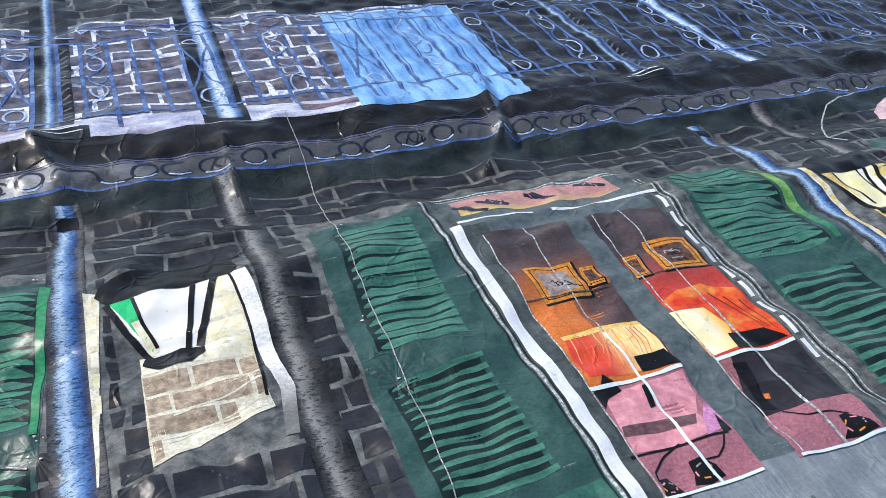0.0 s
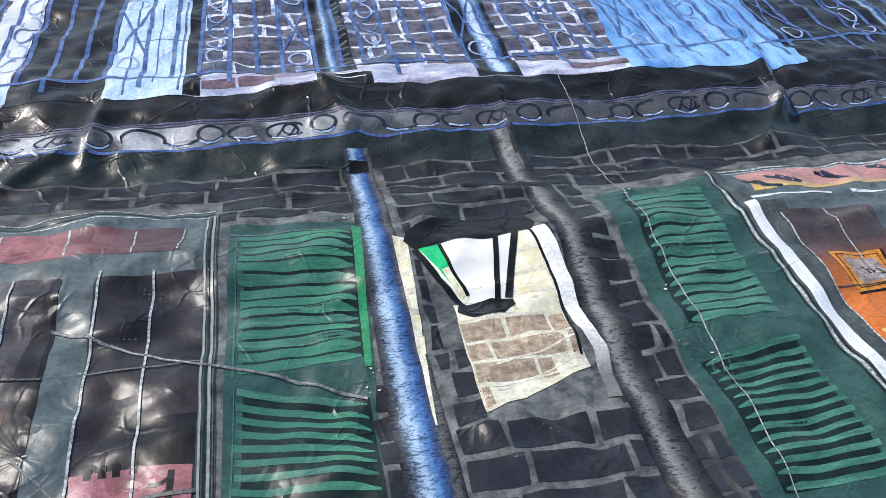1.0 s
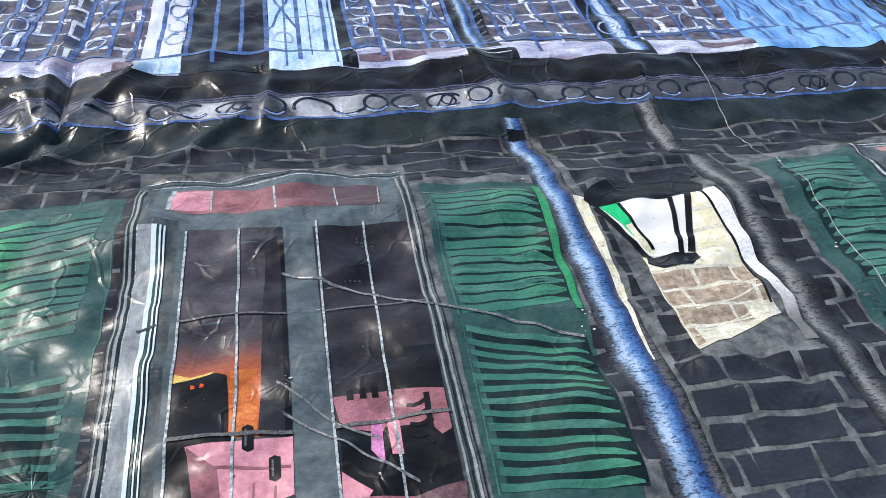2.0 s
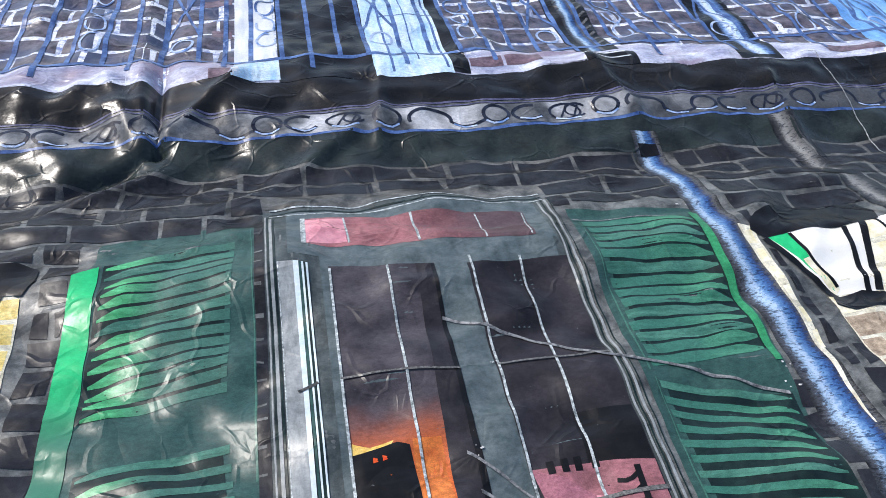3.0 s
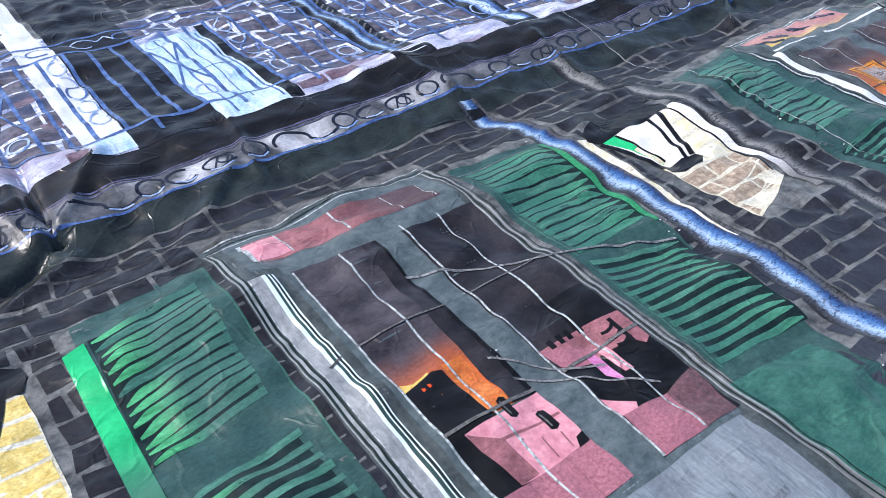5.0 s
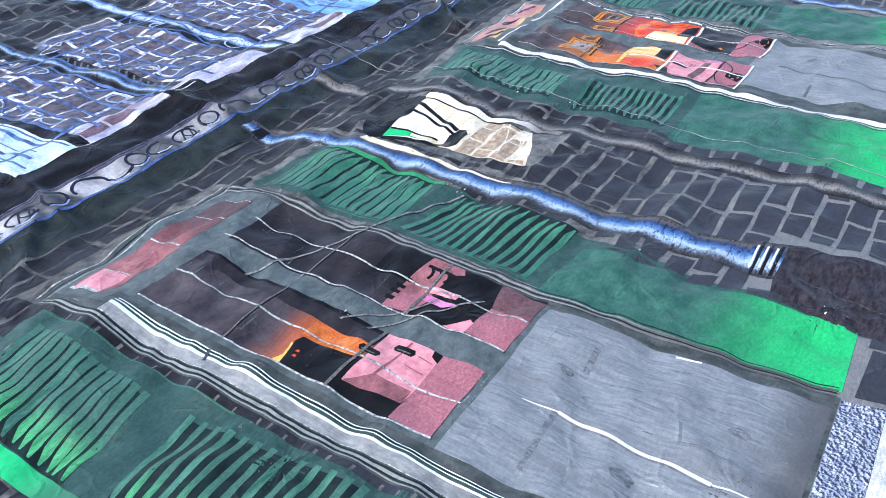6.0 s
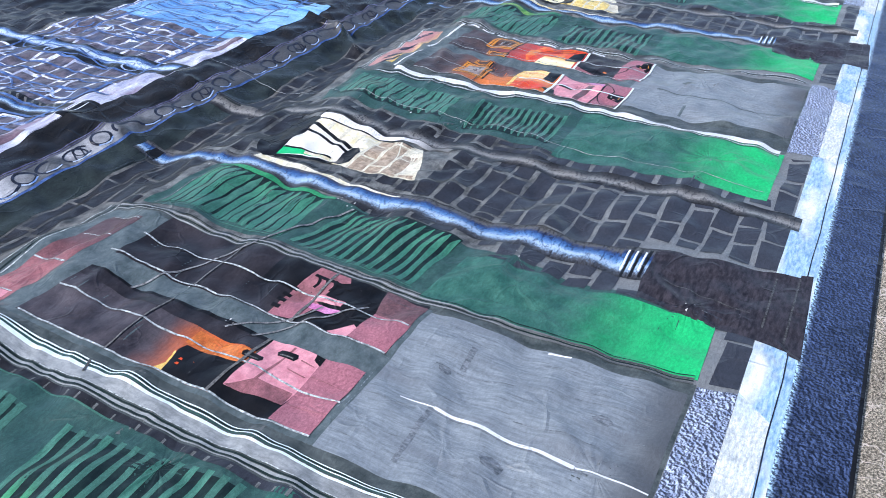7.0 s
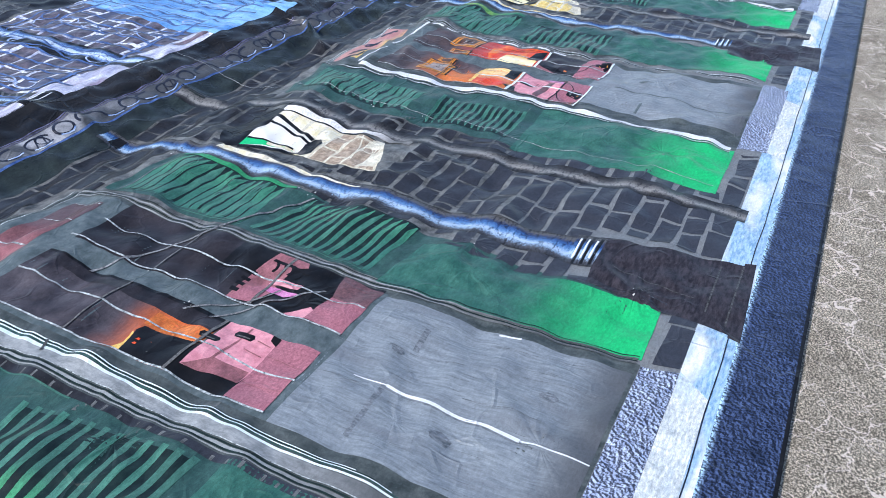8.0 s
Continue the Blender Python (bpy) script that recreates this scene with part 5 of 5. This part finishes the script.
for du in (0.0, 2.34):
    a = Piece().quad((-0.16 + du, 3.0), (-0.015 + du, 3.0), (0.0 + du, 5.0), (-0.16 + du, 5.0), 3).make("printed_pipe", BLACK, banner, "printed blue and black upper pipe")
    Piece().ribbon([(-0.09 + du, 3.0), (-0.08 + du, 5.0)], 0.06, 3.6, columns=7).make("pipe_shine", TUBE_BLUE, a, "", 7)
    for k in range(16):
        Piece().ribbon([(-0.05 + du, 3.05 + 0.045 * k), (-0.02 + du, 3.08 + 0.045 * k)], 0.01, 3.8).make("rope_turn", PIPE_GREY, a)
    foot = Piece().rect(-0.16 + du, 2.905, 0.03 + du, 2.985, 4).make("pipe_foot", BLACK, a)
    lines(foot, "foot_line", WHITE, 4.8, (0.008, (-0.13 + du, 2.975), (0.0 + du, 2.98)), (0.005, (-0.17 + du, 2.95), (0.01 + du, 2.95)))
    c = Piece().quad((0.4 + du, 2.91), (0.56 + du, 2.91), (0.62 + du, 5.0), (0.46 + du, 5.0), 3).make("printed_pipe", BLACK, banner, "printed pale upper pipe")
    Piece().ribbon([(0.495 + du, 2.935), (0.57 + du, 5.0)], 0.09, 3.6, columns=9).make("pipe_shine", TUBE_PALE, c, "", 9)

# ---- raised folds with painted glints, and threads in the sheet ----
def thread(pts, width, material, name, label=""):
    Piece().ribbon(pts, width, 8).make(name, material, banner, label)


thread([(0.685, 2.93), (0.687, 2.66), (0.664, 2.3), (0.65, 2.0), (0.642, 1.78), (0.64, 1.58), (0.63, 1.38), (0.62, 1.22), (0.59, 0.9), (0.58, 0.38)], 0.003, THREAD, "seam_thread", "pale stitched seam thread")
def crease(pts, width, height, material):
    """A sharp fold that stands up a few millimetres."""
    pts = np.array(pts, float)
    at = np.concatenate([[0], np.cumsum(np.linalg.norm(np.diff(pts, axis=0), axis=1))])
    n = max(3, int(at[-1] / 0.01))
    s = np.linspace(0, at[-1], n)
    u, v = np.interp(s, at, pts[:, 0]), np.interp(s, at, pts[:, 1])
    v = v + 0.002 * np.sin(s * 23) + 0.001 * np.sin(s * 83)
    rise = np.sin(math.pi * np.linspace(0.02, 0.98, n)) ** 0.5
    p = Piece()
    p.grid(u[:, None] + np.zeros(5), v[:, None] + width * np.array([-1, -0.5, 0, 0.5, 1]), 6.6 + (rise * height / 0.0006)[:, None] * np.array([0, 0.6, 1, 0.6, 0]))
    p.make("crease", material, banner, "thin raised fold line, its pale glint painted on")


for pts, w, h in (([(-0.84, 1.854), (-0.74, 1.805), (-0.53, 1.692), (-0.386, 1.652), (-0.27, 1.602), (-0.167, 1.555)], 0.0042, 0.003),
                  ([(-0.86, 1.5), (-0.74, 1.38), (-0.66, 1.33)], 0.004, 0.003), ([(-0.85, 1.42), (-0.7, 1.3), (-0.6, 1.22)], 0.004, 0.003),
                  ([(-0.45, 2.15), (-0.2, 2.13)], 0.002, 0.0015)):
    crease(pts, w, h, FOLD_GLINT)
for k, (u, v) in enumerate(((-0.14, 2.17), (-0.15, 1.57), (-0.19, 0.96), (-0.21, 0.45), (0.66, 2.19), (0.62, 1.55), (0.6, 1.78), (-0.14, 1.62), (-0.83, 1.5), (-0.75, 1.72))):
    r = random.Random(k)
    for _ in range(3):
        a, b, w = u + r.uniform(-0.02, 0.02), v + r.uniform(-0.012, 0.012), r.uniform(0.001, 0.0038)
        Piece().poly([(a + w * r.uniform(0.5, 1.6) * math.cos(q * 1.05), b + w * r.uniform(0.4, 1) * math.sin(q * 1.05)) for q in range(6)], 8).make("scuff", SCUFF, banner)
sign = Piece().poly([(3.62 + 0.5 * math.cos(a * 0.3), 2.4 + 0.24 * math.sin(a * 0.3)) for a in range(21)], 3).make("printed_sign", BOARD, banner, "printed pale pink rounded sign")
for k in range(4):
    Piece().ribbon([(3.3 + 0.12 * k, 2.36), (3.34 + 0.12 * k, 2.44), (3.4 + 0.12 * k, 2.4)], 0.02, 4).make("sign_mark", SCROLL, sign)
Piece().ribbon([(3.2, 2.66), (2.96, 2.58), (2.78, 2.42), (2.67, 2.29), (2.71, 2.23)], 0.006, 3.4).make("sign_ring", FINE_LINE, sign)

# ---- brickwork ----
DOORS = [(-1.22, 0.25, -0.48, 2.31), (0.93, 0.25, 1.77, 2.3), (3.13, 0.25, 3.97, 2.3)]
SHUTTERS = [(-1.63, 0.36, -1.2, 2.2), (-0.5, 0.36, -0.235, 1.05), (-0.5, 1.05, -0.16, 1.6), (-0.5, 1.6, -0.12, 2.2), (0.54, 0.36, 0.95, 2.22), (1.75, 0.36, 2.2, 2.17), (2.74, 0.36, 3.15, 2.2), (3.95, 0.36, 4.4, 2.17)]
PIPES = [(-0.12, 0.15, 0.0, 2.62), (2.21, 0.15, 2.35, 2.62), (0.375, 0.22, 0.465, 2.7), (2.57, 0.22, 2.67, 2.7), (-0.2, 0.15, 0.1, 0.62)]
LAMPS = [(0.068 + k, 1.5, 0.36 + k, 2.12) for k in (0.0, 2.33, -2.05)] + [(0.02 + k, 1.72, 0.11 + k, 2.12) for k in (0.0, 2.33, -2.05)]
brickwork("brick_field", -2.9, 5.1, 0.268, 2.59, 0.078, DOORS + SHUTTERS + PIPES + LAMPS, BRICK, 2.2, 0.19, 0.014, 4, 290, "dark printed bricks in grey mortar")
UPPER = [(-1.26, 2.9, -0.88, 4.6), (-0.88, 2.9, -0.59, 3.74), (-0.12, 2.9, -0.05, 5.2), (0.47, 2.9, 0.53, 5.2), (1.08, 2.9, 1.62, 4.66), (2.22, 2.9, 2.29, 5.2), (2.8, 2.9, 2.87, 5.2)]
brickwork("lit_brick_field", -2.9, 1.67, 3.045, 4.06, 0.112, UPPER, BRICK_LIT, 2.0, 0.21, 0.018, 6, 0, "printed purple bricks in pale lit mortar")
brickwork("dim_brick_field", 1.67, 5.1, 2.925, 4.06, 0.1, UPPER, BRICK, 2.0, 0.2, 0.012, 7, 0, "printed black bricks in dim blue mortar")
brickwork("upper_brick_field", -2.9, 5.1, 4.07, 5.18, 0.078, UPPER, BRICK, 1.6, 0.19, 0.014, 8, 0, "dark printed bricks above the railing")
for a, b, v in ((-0.54, -0.43, 2.965), (-0.42, -0.3, 2.965), (0.75, 0.98, 2.965), (-1.36, -1.295, 2.93), (-1.36, -1.295, 3.26), (-1.4, -1.295, 3.5)):
    Piece().rect(a, v - 0.025, b, v + 0.03, 2.6).make("brick", BRICK_RED, banner)
